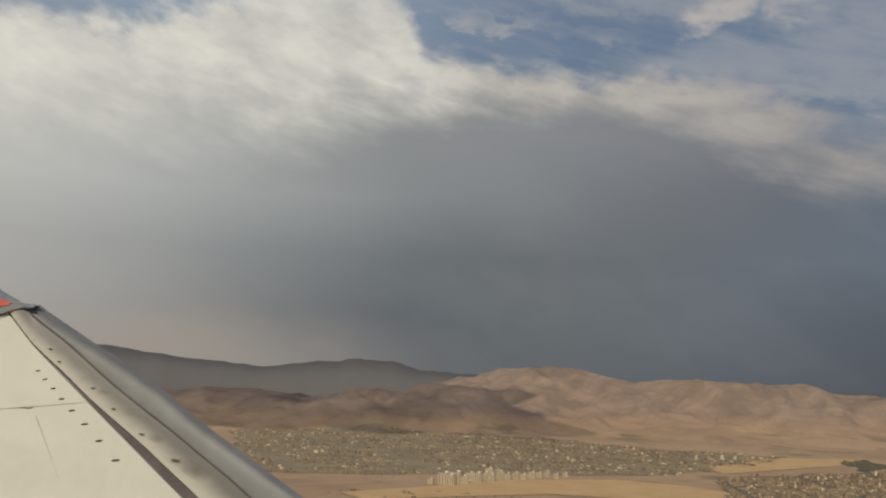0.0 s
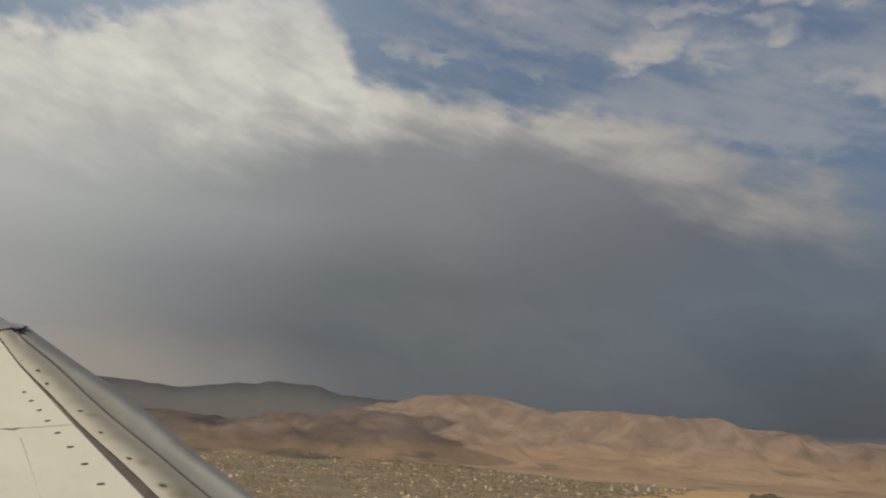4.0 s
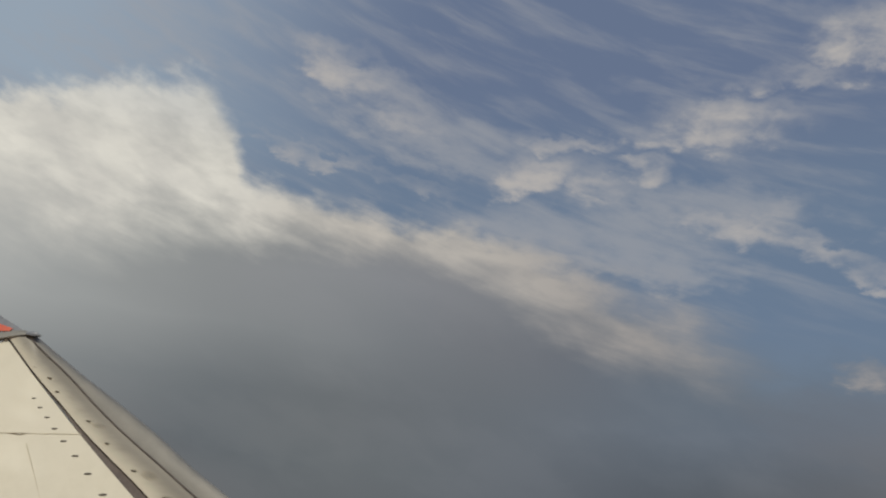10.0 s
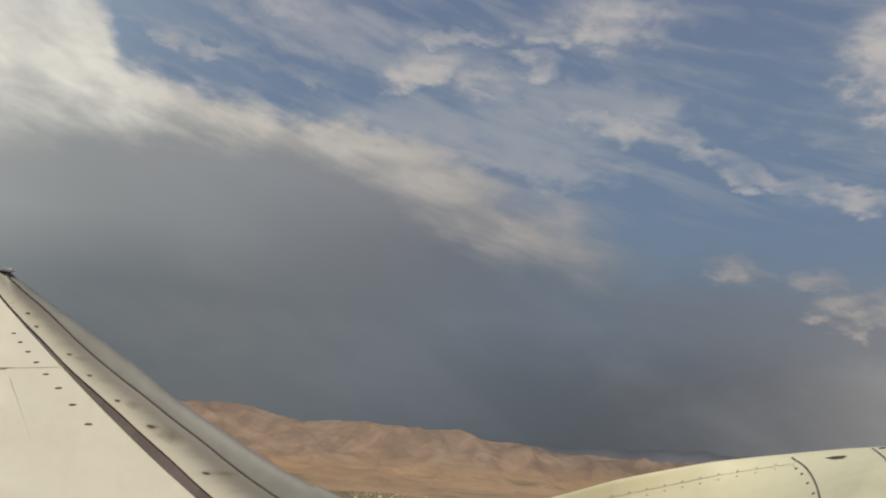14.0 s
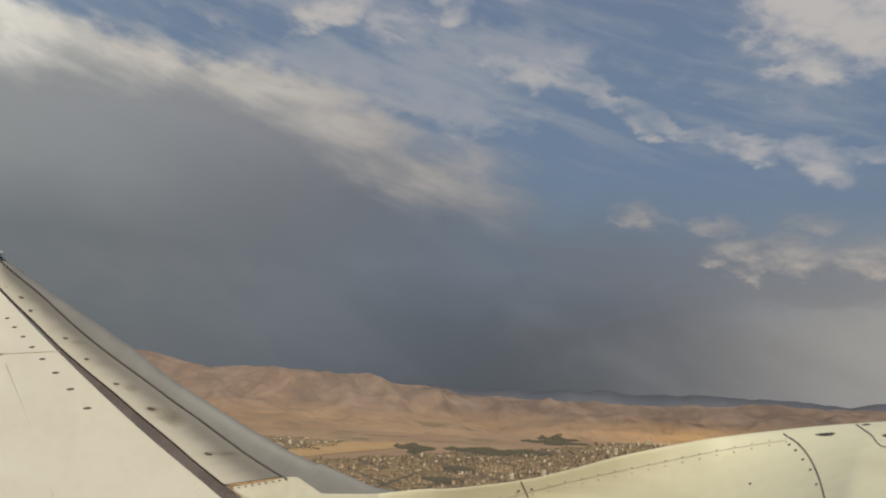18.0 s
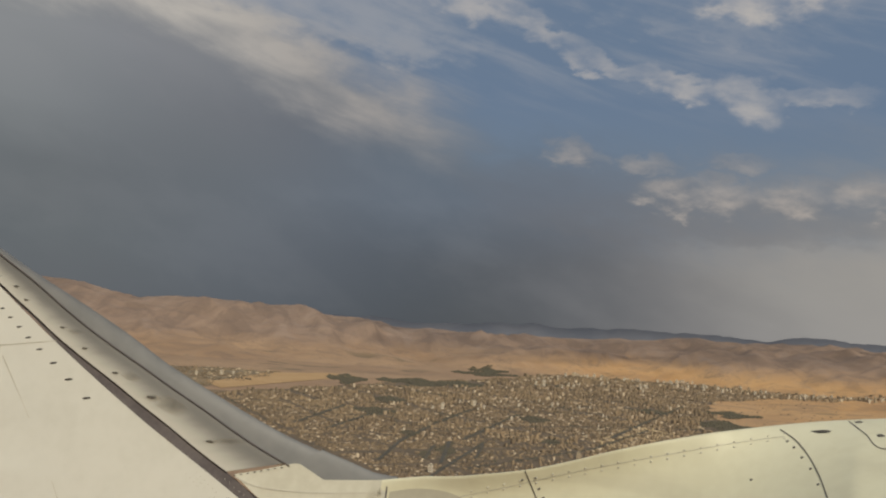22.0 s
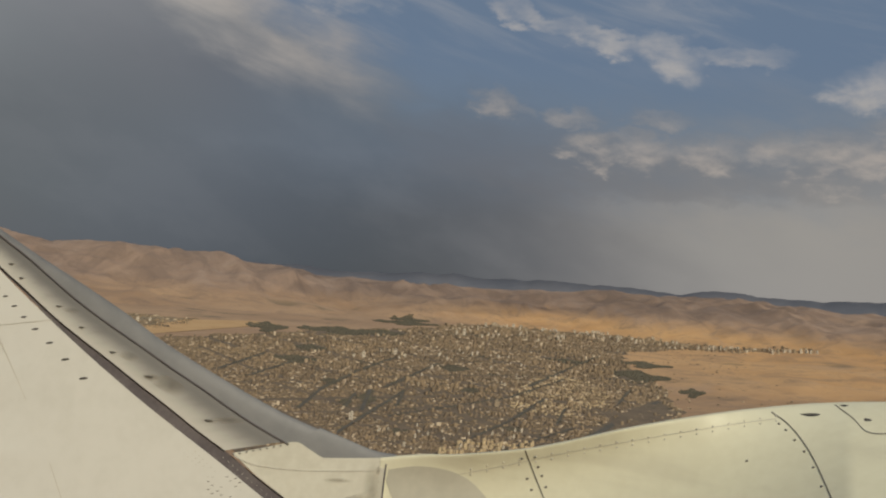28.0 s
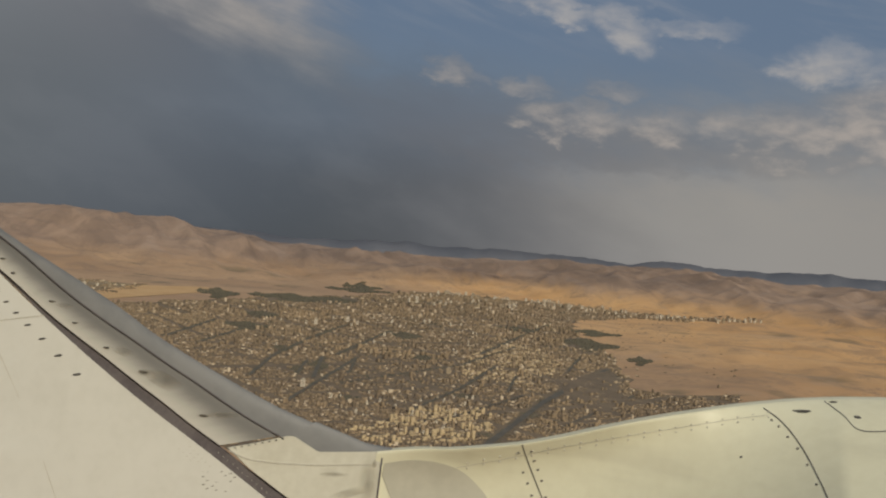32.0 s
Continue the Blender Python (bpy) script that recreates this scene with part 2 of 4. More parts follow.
    t.links.new(back.outputs[0], out.inputs[0])


make_sky()
sun = new("sun", bpy.data.lights.new("sun", "SUN"))
sun.data.energy, sun.data.angle, sun.data.color = 3.1, radians(0.6), (1.0, 0.905, 0.72)
_a, _e = radians(SUN_AZ), radians(SUN_EL)
sun.matrix_world = look((math.sin(_a) * math.cos(_e) * 900, math.cos(_a) * math.cos(_e) * 900, 150 + math.sin(_e) * 900), EYE)


# ---------------------------------------------------------------- materials
def material(name, rough=0.7, metal=0.0):
    m = bpy.data.materials.new(name)
    m.use_nodes = True
    V.tree = m.node_tree
    b = m.node_tree.nodes["Principled BSDF"]
    b.inputs["Roughness"].default_value, b.inputs["Metallic"].default_value = rough, metal
    return m, b


def place():
    return V.tree.nodes.new("ShaderNodeTexCoord").outputs["Object"]


def relief(b, height, strength, distance):
    n = V.tree.nodes.new("ShaderNodeBump")
    n.inputs["Strength"].default_value, n.inputs["Distance"].default_value = strength, distance
    V.tree.links.new(height.s, n.inputs["Height"])
    V.tree.links.new(n.outputs[0], b.inputs["Normal"])


def plain(name, c1, c2, scale, rough=0.7, metal=0.0, bump=0.0):
    """Two shades mingled at two sizes."""
    m, b = material(name, rough, metal)
    p = place()
    f = fbm(p, scale, 6) * 0.6 + fbm(p, scale * 7.0, 4) * 0.4
    V.tree.links.new(blend(step(f, 0.36, 0.64), c1, c2), b.inputs["Base Color"])
    if bump:
        relief(b, fbm(p, scale * 9.0, 5), 0.4, bump)
    return m


def paint_material():
    m, b = material("painted_skin", 0.42)
    p = place()
    grime_shade = fbm(p, 0.7, 6) * 0.6 + fbm(p, 6.0, 5) * 0.4
    c = blend(step(grime_shade, 0.4, 0.68), (0.545, 0.542, 0.488), (0.50, 0.497, 0.442))
    V.tree.links.new(c, b.inputs["Base Color"])
    V.tree.links.new((0.34 + grime_shade * 0.2).s, b.inputs["Roughness"])
    return m


def slat_material():
    """Painted metal with greasy runs; the shading of its curve is put into the colour."""
    m, b = material("slat_skin", 0.5)
    t, p = V.tree, place()
    n = t.nodes.new("ShaderNodeSeparateXYZ")
    t.links.new(t.nodes.new("ShaderNodeTexCoord").outputs["UV"], n.inputs[0])
    u, v = V(n.outputs[0]), V(n.outputs[1])
    runs = fbm(xyz(u * 26.0, v * 1.2), 1.0, 5)
    # shading of the curved slat painted darker towards the front joint, broken by runs
    grime_shade = step(v + (runs - 0.5) * 0.2 + (fbm(p, 2.0, 4) - 0.5) * 0.05, 0.0, 0.8)
    c = blend(grime_shade, (0.48, 0.475, 0.425), (0.135, 0.132, 0.122))
    c = blend(step(runs, 0.52, 0.75) * grime_shade * 0.35, c, (0.15, 0.138, 0.118))
    t.links.new(c, b.inputs["Base Color"])
    return m


def cowl_material():
    """Ageing cream paint with long faint smears of grime and oil."""
    m, b = material("cowl_paint", 0.36)
    p = place()
    sx = V.tree.nodes.new("ShaderNodeMapping")
    sx.inputs["Scale"].default_value = (0.5, 0.5, 3.0)
    V.tree.links.new(p, sx.inputs["Vector"])
    smear = fbm(sx.outputs[0], 0.9, 5, 0.5)
    grime_shade = fbm(p, 0.6, 6) * 0.6 + fbm(p, 7.0, 5) * 0.4
    c = blend(step(grime_shade, 0.4, 0.68), (0.645, 0.63, 0.465), (0.60, 0.58, 0.42))
    c = blend(step(smear, 0.50, 0.72) * 0.35, c, (0.42, 0.395, 0.29))
    V.tree.links.new(c, b.inputs["Base Color"])
    V.tree.links.new((0.4 + grime_shade * 0.2).s, b.inputs["Roughness"])
    return m


PAINT = paint_material()
COWL = cowl_material()
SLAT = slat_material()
NOSE = plain("bare_metal", (0.142, 0.146, 0.145), (0.178, 0.18, 0.176), 0.8, 0.6)
GAP = plain("rubber_seal", (0.075, 0.064, 0.066), (0.11, 0.096, 0.095), 3.0, 0.7)
SEAM = plain("seam_sealant", (0.10, 0.095, 0.08), (0.16, 0.15, 0.125), 4.0, 0.8)
FAINT = plain("faint_seam", (0.40, 0.38, 0.32), (0.50, 0.48, 0.41), 4.0, 0.7)
SOOT = plain("dark_vent", (0.05, 0.047, 0.04), (0.10, 0.095, 0.085), 5.0, 0.8)
STAINED = plain("stained_paint", (0.465, 0.45, 0.365), (0.545, 0.535, 0.445), 1.1, 0.5)
GREY_BEIGE = plain("grey_beige_paint", (0.41, 0.395, 0.315), (0.46, 0.445, 0.355), 1.1, 0.5)
RED = plain("red_paint", (0.45, 0.09, 0.06), (0.50, 0.12, 0.08), 2.0, 0.45)
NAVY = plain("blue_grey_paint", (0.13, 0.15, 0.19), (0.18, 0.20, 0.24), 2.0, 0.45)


def smear_material():
    """Oily soot that thins out to its rim."""
    m, b = material("soot_smear", 0.75)
    t = V.tree
    g = t.nodes.new("ShaderNodeTexCoord").outputs["Generated"]
    n = t.nodes.new("ShaderNodeSeparateXYZ")
    t.links.new(g, n.inputs[0])
    x, z = V(n.outputs[0]) * 2.0 - 1.0, V(n.outputs[2]) * 2.0 - 1.0
    d = V.op("SQRT", x * x + z * z)
    alpha = (1.0 - step(d, 0.0, 1.0)) * (0.45 + 0.55 * step(fbm(place(), 4.0, 5), 0.3, 0.7))
    t.links.new(blend(step(d, 0.1, 0.6), (0.06, 0.05, 0.035), (0.20, 0.165, 0.11)), b.inputs["Base Color"])
    t.links.new((alpha * 0.5).s, b.inputs["Alpha"])
    return m


SMEAR = smear_material()


def terrain_material():
    m, b = material("dry_earth", 0.95)
    p = place()
    n = V.tree.nodes.new("ShaderNodeSeparateXYZ")
    V.tree.links.new(p, n.inputs[0])
    z = V(n.outputs[2])
    big, mid, small = fbm(p, 0.0016, 5), fbm(p, 0.012, 6, 0.6, 0.5), fbm(p, 0.11, 5)
    fleck = step(big * 0.55 + mid * 0.45, 0.40, 0.60)
    c = blend(step(V(n.outputs[0]) + big * 300.0, 450, 1250), blend(fleck, (0.305, 0.198, 0.118), (0.395, 0.265, 0.158)), blend(fleck, (0.45, 0.262, 0.112), (0.55, 0.338, 0.155)))
    c = blend(step(mid * 0.6 + small * 0.4, 0.50, 0.66) * 0.6, c, (0.19, 0.125, 0.08))
    c = blend(step(fbm(p, 0.005, 4, 0.6), 0.56, 0.68) * (1.0 - step(z, 6, 60)) * 0.7, c, (0.12, 0.10, 0.058))
    # hills muted with height: distance haze put into the earth colour
    c = blend(step(z + mid * 40.0, 35, 115) * 0.9, c, (0.242, 0.174, 0.132))
    sx = V.tree.nodes.new("ShaderNodeMapping")
    sx.inputs["Scale"].default_value, sx.inputs["Rotation"].default_value = (1.0, 0.35, 0.6), (0, 0, 0.5)
    V.tree.links.new(p, sx.inputs["Vector"])
    bands = fbm(sx.outputs[0], 0.0085, 6, 0.6, 1.0)
    c = blend(step(bands, 0.47, 0.60) * step(z, 25, 90) * 0.5, c, (0.15, 0.108, 0.083))
    c = blend(step(1.0 - bands, 0.53, 0.64) * step(z, 25, 90) * 0.6, c, (0.298, 0.222, 0.172))
    rock = fbm(p, 0.006, 8, 0.65, 1.2)
    c = blend(step(rock, 0.5, 0.62) * 0.35, c, (0.15, 0.11, 0.085))
    c = blend(step(1.0 - rock, 0.55, 0.68) * 0.35, c, (0.33, 0.242, 0.178))
    V.tree.links.new(c, b.inputs["Base Color"])
    relief(b, mid * 0.8 + small * 0.2, 0.55, 5.0)
    return m


EARTH = terrain_material()


def far_material():
    """Rock with distance haze put into its colour: blue-grey, warmer grey towards -x."""
    m, b = material("far_mountain_haze", 0.95)
    p = place()
    n = V.tree.nodes.new("ShaderNodeSeparateXYZ")
    V.tree.links.new(p, n.inputs[0])
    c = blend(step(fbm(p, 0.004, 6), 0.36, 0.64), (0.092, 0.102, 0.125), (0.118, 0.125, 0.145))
    # warmer haze tone painted over the -x end
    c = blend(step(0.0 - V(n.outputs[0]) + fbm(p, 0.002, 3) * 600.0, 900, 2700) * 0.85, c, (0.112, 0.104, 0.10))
    V.tree.links.new(c, b.inputs["Base Color"])
    return m


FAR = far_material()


def cloud_material(name, least, most):
    m, b = material(name, 1.0)
    f = fbm(place(), 0.004, 5)
    b.inputs["Base Color"].default_value = (0.8, 0.8, 0.8, 1)
    V.tree.links.new((least + step(f, 0.3, 0.65) * (most - least)).s, b.inputs["Alpha"])
    return m


SHADE_CLOUD, SHADE_VEIL = cloud_material("shade_cloud_dense", 0.12, 0.42), cloud_material("shade_cloud_faint", 0.03, 0.16)
FIELD = plain("stubble_field", (0.42, 0.265, 0.12), (0.48, 0.32, 0.16), 0.02, 0.95)
TREES = plain("tree_leaves", (0.074, 0.068, 0.046), (0.118, 0.103, 0.068), 0.05, 0.9)
ROAD = plain("asphalt", (0.07, 0.064, 0.052), (0.10, 0.092, 0.075), 0.05, 0.9)
ORCHARD = plain("orchard_ground", (0.17, 0.138, 0.088), (0.26, 0.20, 0.122), 0.012, 0.95)
ROOF = plain("roof_felt", (0.20, 0.17, 0.13), (0.27, 0.23, 0.18), 0.3, 0.9)
GLASS = plain("dark_glazing", (0.09, 0.085, 0.08), (0.13, 0.12, 0.11), 0.3, 0.35)
WINDOW = plain("window_glass", (0.19, 0.165, 0.13), (0.25, 0.22, 0.17), 0.3, 0.35)
PALE = plain("cream_plaster", (0.62, 0.54, 0.42), (0.70, 0.62, 0.49), 0.2, 0.85)
CREAM = plain("dusty_cream_plaster", (0.43, 0.35, 0.235), (0.50, 0.41, 0.28), 0.2, 0.85)
TAN = plain("tan_brick", (0.36, 0.28, 0.18), (0.44, 0.345, 0.22), 0.2, 0.85)
OCHRE = plain("ochre_brick", (0.36, 0.27, 0.15), (0.50, 0.39, 0.235), 0.35, 0.85)
GROUND = plain("town_ground", (0.112, 0.086, 0.058), (0.165, 0.124, 0.08), 0.03, 0.95)


def wall_material():
    m, b = material("pale_plaster", 0.85)
    g = V.tree.nodes.new("ShaderNodeNewGeometry")
    r = V(g.outputs["Random Per Island"])
    c = blend(step(r, 0.0, 0.7), (0.12, 0.088, 0.056), (0.25, 0.182, 0.11))
    c = blend(step(r, 0.86, 1.0), c, (0.56, 0.455, 0.32))
    c = blend(step(fbm(place(), 0.0045, 4, 0.6), 0.5, 0.62) * 0.35, c, (0.36, 0.26, 0.145))
    c = blend(step(fbm(place(), 0.009, 5, 0.6), 0.52, 0.66) * 0.4, c, (0.10, 0.075, 0.052))
    f = fbm(place(), 0.8, 4)
    c = blend(step(f, 0.45, 0.7) * 0.35, c, (0.20, 0.155, 0.105))
    V.tree.links.new(c, b.inputs["Base Color"])
    return m


WALL = wall_material()


# ---------------------------------------------------------------- mesh helpers
def mesh(name, verts, faces, mat, smooth=False):
    me = bpy.data.meshes.new(name)
    me.from_pydata([tuple(v) for v in verts], [], faces)
    if smooth:
        me.shade_smooth()
    me.materials.append(mat)
    return me


def thing(name, label, category, at=(0, 0, 0), kind="", group=""):
    e = new(name)
    e.location = at
    return tagged(e, label, category, group, kind)


def part(name, me, parent, label=""):
    ob = new(name, me)
    ob.parent = parent
    ob.location = -Vector(parent.matrix_basis.translation) if parent.parent is None else (0, 0, 0)
    return tagged(ob, label)


def ground_xy(az, r):
    a = radians(az)
    return r * math.sin(a), r * math.cos(a)


# ---------------------------------------------------------------- land
def lerp_curve(az, pts):
    xs, ys = zip(*pts)
    return np.interp(az, xs, ys)


def gradient_noise(x, y, seed):
    rng = np.random.default_rng(seed)
    g = rng.uniform(-1, 1, (256, 256))
    xi, yi = np.floor(x).astype(int), np.floor(y).astype(int)
    fx, fy = x - xi, y - yi
    fx, fy = fx * fx * (3 - 2 * fx), fy * fy * (3 - 2 * fy)
    p = lambda i, j: g[(xi + i) % 256, (yi + j) % 256]
    return (p(0, 0) * (1 - fx) + p(1, 0) * fx) * (1 - fy) + (p(0, 1) * (1 - fx) + p(1, 1) * fx) * fy


def rolling(x, y, size, octaves, seed, ridged=False):
    total, amp = 0.0, 1.0
    for k in range(octaves):
        n = gradient_noise(x / size + 31.7 * k, y / size + 11.3 * k, seed + k)
        total = total + amp * ((1 - 2 * np.abs(n)) if ridged else n)
        size, amp = size * 0.5, amp * 0.5
    return total


SKYLINE = [(-180, 1.0), (-60, -1.0), (-45, -1.7), (-36, -1.6), (-31, -0.9), (-27, 0.05), (-22.7, 0.55), (-19, 0.52), (-15.2, -0.1), (-12, 0.3), (-8, 0.25), (-4.5, 0.15), (-1.8, -0.12),
           (0.5, -0.4), (2.8, -0.55), (7, -0.6), (12, -0.35), (20, -0.25), (28, -0.35), (36, -0.2), (45, -0.1), (70, 0.4), (180, 1.0)]
FOOT = [(-180, 2600), (-40, 2500), (-22, 2750), (-10, 2800), (0, 2900), (4, 3150), (12, 3250), (22, 3200), (30, 3000), (40, 2700), (180, 2600)]


def land_height(x, y):
    r, az = np.hypot(x, y), np.degrees(np.arctan2(x, y))
    foot = lerp_curve(az, FOOT)
    ridge = foot + 1050
    crest = 150 + ridge * np.tan(np.radians(lerp_curve(az, SKYLINE)))
    s = np.clip((r - foot) / (ridge - foot), 0, 1.6)
    rise = np.where(s < 1, s ** 1.15 * (1.25 - 0.25 * s), 1 - 0.35 * (s - 1))
    h = crest * rise
    spur = rolling(x, y, 760, 5, 3, True)
    h = h + np.clip(s, 0, 1) * np.clip(1.25 - s, 0.12, 1) * (spur - 0.35) * 115
    rad = np.radians(az)
    gully = rolling(rad * 3300 / 1.0 + 0.35 * r + 60 * rolling(x, y, 500, 2, 61), r * 0.2, 230, 3, 63, True)
    h = h + np.clip(s * 1.3, 0, 1) * np.clip(1.2 - s, 0.1, 1) * gully * 44
    # low dunes on the bare side
    dune = np.clip((az - 24) / 8, 0, 1) * np.clip((r - 700) / 600, 0, 1) * np.clip((foot + 300 - r) / 500, 0, 1)
    h = h + dune * (10 + 13 * rolling(x, y, 380, 4, 9, True))
    h = h + np.clip((r - 2300) / 700, 0, 1) * 5 * rolling(x, y, 260, 4, 21)
    return h


def make_land():
    az = np.concatenate([np.arange(-180, -70, 4.0), np.arange(-70, 70, 0.22), np.arange(70, 178, 4.0), [180.0]])
    rr = np.concatenate([[0.0, 120, 250], np.geomspace(400, 2400, 70), np.linspace(2420, 4250, 190), [4400, 4650, 4950]])
    A, R = np.meshgrid(np.radians(az), rr)
    x, y = R * np.sin(A), R * np.cos(A)
    z = land_height(x, y)
    n, m = A.shape
    verts = np.stack([x, y, z], -1).reshape(-1, 3)
    i, j = np.meshgrid(np.arange(n - 1), np.arange(m - 1), indexing="ij")
    a = (i * m + j).ravel()
    faces = np.stack([a, a + 1, a + m + 1, a + m], 1)
    me = bpy.data.meshes.new("ground")
    me.vertices.add(len(verts))
    me.vertices.foreach_set("co", verts.ravel())
    me.loops.add(faces.size)
    me.polygons.add(len(faces))
    me.loops.foreach_set("vertex_index", faces.ravel().astype(np.int32))
    me.polygons.foreach_set("loop_start", np.arange(0, faces.size, 4, dtype=np.int32))
    me.update(calc_edges=True)
    me.flip_normals()
    me.shade_smooth()
    me.materials.append(EARTH)
    tagged(new("ground", me), "dry tan and orange plain rising into bare eroded hills", "ground", kind="structure")


make_land()


def make_far_mountains():
    line = [(-75, 1.2), (-60, 1.5), (-48.5, 1.4), (-45.7, 1.1), (-40.6, 0.7), (-38, 0.8), (-35.9, 1.0), (-33, 1.2), (-28, 0.9), (-22, 0.4), (-10, 0.2), (2, 0.15), (8, 0.3), (13, 0.5),
            (20, 0.48), (24.4, 0.42), (27.5, 0.58), (30.3, 0.65), (34, 0.75), (39, 0.7), (48, 0.6), (75, 1.4)]
    az = np.arange(-75, 75.01, 0.2)
    e = lerp_curve(az, line) + 0.17 * rolling(az, az * 0, 2.4, 5, 5)
    bump = rolling(az, az * 0, 3.0, 3, 8)
    verts, faces = [], []
    for k, (a, el) in enumerate(zip(az, e)):
        for r, f in ((4420, 0.0), (4560, 0.62 + 0.08 * float(bump[k])), (4700, 1.0), (4860, 0.0)):
            px, py = ground_xy(a, r)
            verts.append((px, py, -20 + (170 + 4700 * math.tan(radians(el))) * f))
        if k:
            for q in range(3):
                b = k * 4 + q
                faces.append((b - 4, b, b + 1, b - 3))
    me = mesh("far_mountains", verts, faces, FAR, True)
    tagged(new("far_mountains", me), "mountain chain along the horizon with blue-grey haze in its colour", "mountains", kind="structure")


make_far_mountains()


def make_shade_cloud(ground, mat):
    """A thin cloud added high up, out of view, so that its shade lies on the given ground."""
    high = 2000.0
    run = high / math.tan(radians(SUN_EL))
    dx, dy = math.sin(radians(SUN_AZ)) * run, math.cos(radians(SUN_AZ)) * run
    cx, cy = sum(p[0] for p in ground) / len(ground), sum(p[1] for p in ground) / len(ground)
    rings, n = [(0.0, 40), (0.7, 45), (1.0, 10), (0.7, -30), (0.0, -40)], 96
    verts, faces = [], []
    for f, z in rings:
        for k in range(n):
            p = k / n * len(ground)
            a, b = Vector(ground[int(p)]), Vector(ground[(int(p) + 1) % len(ground)])
            q = a.lerp(b, p - int(p))
            w = f * (1 + 0.25 * noise.noise((q.x * 0.006, q.y * 0.006, 0.5)))
            verts.append((cx + (q.x - cx) * w + dx, cy + (q.y - cy) * w + dy, high + z + 30 * noise.noise((q.x * 0.006, q.y * 0.006, 3))))
    for r in range(len(rings) - 1):
        for k in range(n):
            l = (k + 1) % n
            faces.append((r * n + k, r * n + l, r * n + n + l, r * n + n + k))
    tagged(new("cloud", mesh("cloud", verts, faces, mat, True)), "thin cloud added out of view to shade the ground", "cloud", kind="structure")


# unseen shade casters: one for the left plain, a fainter one for the hills
make_shade_cloud([(-3100, 2100), (-2967, 2833), (-2600, 3150), (-2100, 3250), (-1700, 3250), (-1350, 3180), (-1000, 2960), (-880, 2640), (-960, 2400), (-1180, 2330), (-1420, 2150), (-1700, 1880), (-2100, 1750), (-2600, 1750)], SHADE_CLOUD)
make_shade_cloud([(-60, 3480), (300, 3330), (700, 3400), (1050, 3420), (1350, 3200), (1700, 3000), (2050, 3250), (1800, 3900), (1100, 4250), (400, 4300), (-100, 3950)], SHADE_VEIL)


# ---------------------------------------------------------------- the city
AVENUES = [((6, 956), (36, 1132), 6), ((36, 1132), (99, 1362), 7), ((99, 1362), (187, 1632), 8), ((38, 810), (144, 1148), 6), ((119, 1170), (254, 1554), 7), ((101, 937), (285, 1144), 5), ((285, 1144), (452, 1426), 6), ((155, 801), (238, 946), 5), ((238, 946), (336, 1149), 6), ((351, 1287), (735, 2039), 8), ((75, 962), (99, 1144), 9), ((58, 987), (76, 1098), 5)]
AVENUES += [((118, 1009), (145, 1148), 4), ((289, 933), (341, 1069), 4), ((425, 1114), (526, 1321), 5), ((-62, 1213), (-3, 1432), 7), ((-111, 1252), (-53, 1540), 8), ((145, 1148), (119, 1170), 5), ((193, 668), (312, 879), 13), ((312, 879), (450, 1096), 16), ((450, 1096), (523, 1200), 14), ((88, 708), (190, 776), 4), ((190, 776), (309, 927), 4), ((295, 763), (449, 951), 5)]
PARKS = [(0, 1479, 37, 57), (-77, 2216, 43, 170), (103, 2238, 87, 152), (222, 2276, 59, 113), (392, 3090, 58, 150), (352, 2880, 90, 110), (246, 1198, 17, 32), (269, 1483, 25, 59), (640, 1570, 50, 120), (761, 1840, 52, 86), (489, 1120, 13, 65), (370, 928, 14, 26),
         (628, 1314, 17, 64), (89, 1065, 11, 45), (60, 1021, 8, 32), (369, 946, 16, 18), (277, 811, 12, 13), (489, 1120, 16, 39), (204, 710, 9, 9), (102, 854, 12, 13), (229, 898, 12, 15), (563, 1788, 37, 61),
         (26, 1701, 33, 63), (49, 1207, 13, 32)]


def seg_distance(x, y, a, b):
    ax, ay = a
    dx, dy = b[0] - ax, b[1] - ay
    t = np.clip(((x - ax) * dx + (y - ay) * dy) / (dx * dx + dy * dy), 0, 1)
    return np.hypot(x - ax - t * dx, y - ay - t * dy)


def ragged(poly, seed):
    """The outline with uneven edges: points every forty metres or so, pushed in and out."""
    out = []
    for k, (ax, ay) in enumerate(poly):
        bx, by = poly[(k + 1) % len(poly)]
        n = max(1, int(math.hypot(bx - ax, by - ay) / 45))
        for m in range(n):
            x, y = ax + (bx - ax) * m / n, ay + (by - ay) * m / n
            push = 0.022 * math.hypot(x, y)
            v = Vector((noise.noise((x * 0.011, y * 0.011, seed)), noise.noise((x * 0.011, y * 0.011, seed + 9.0)))) * push
            out.append((x + v.x, y + v.y))
    return out


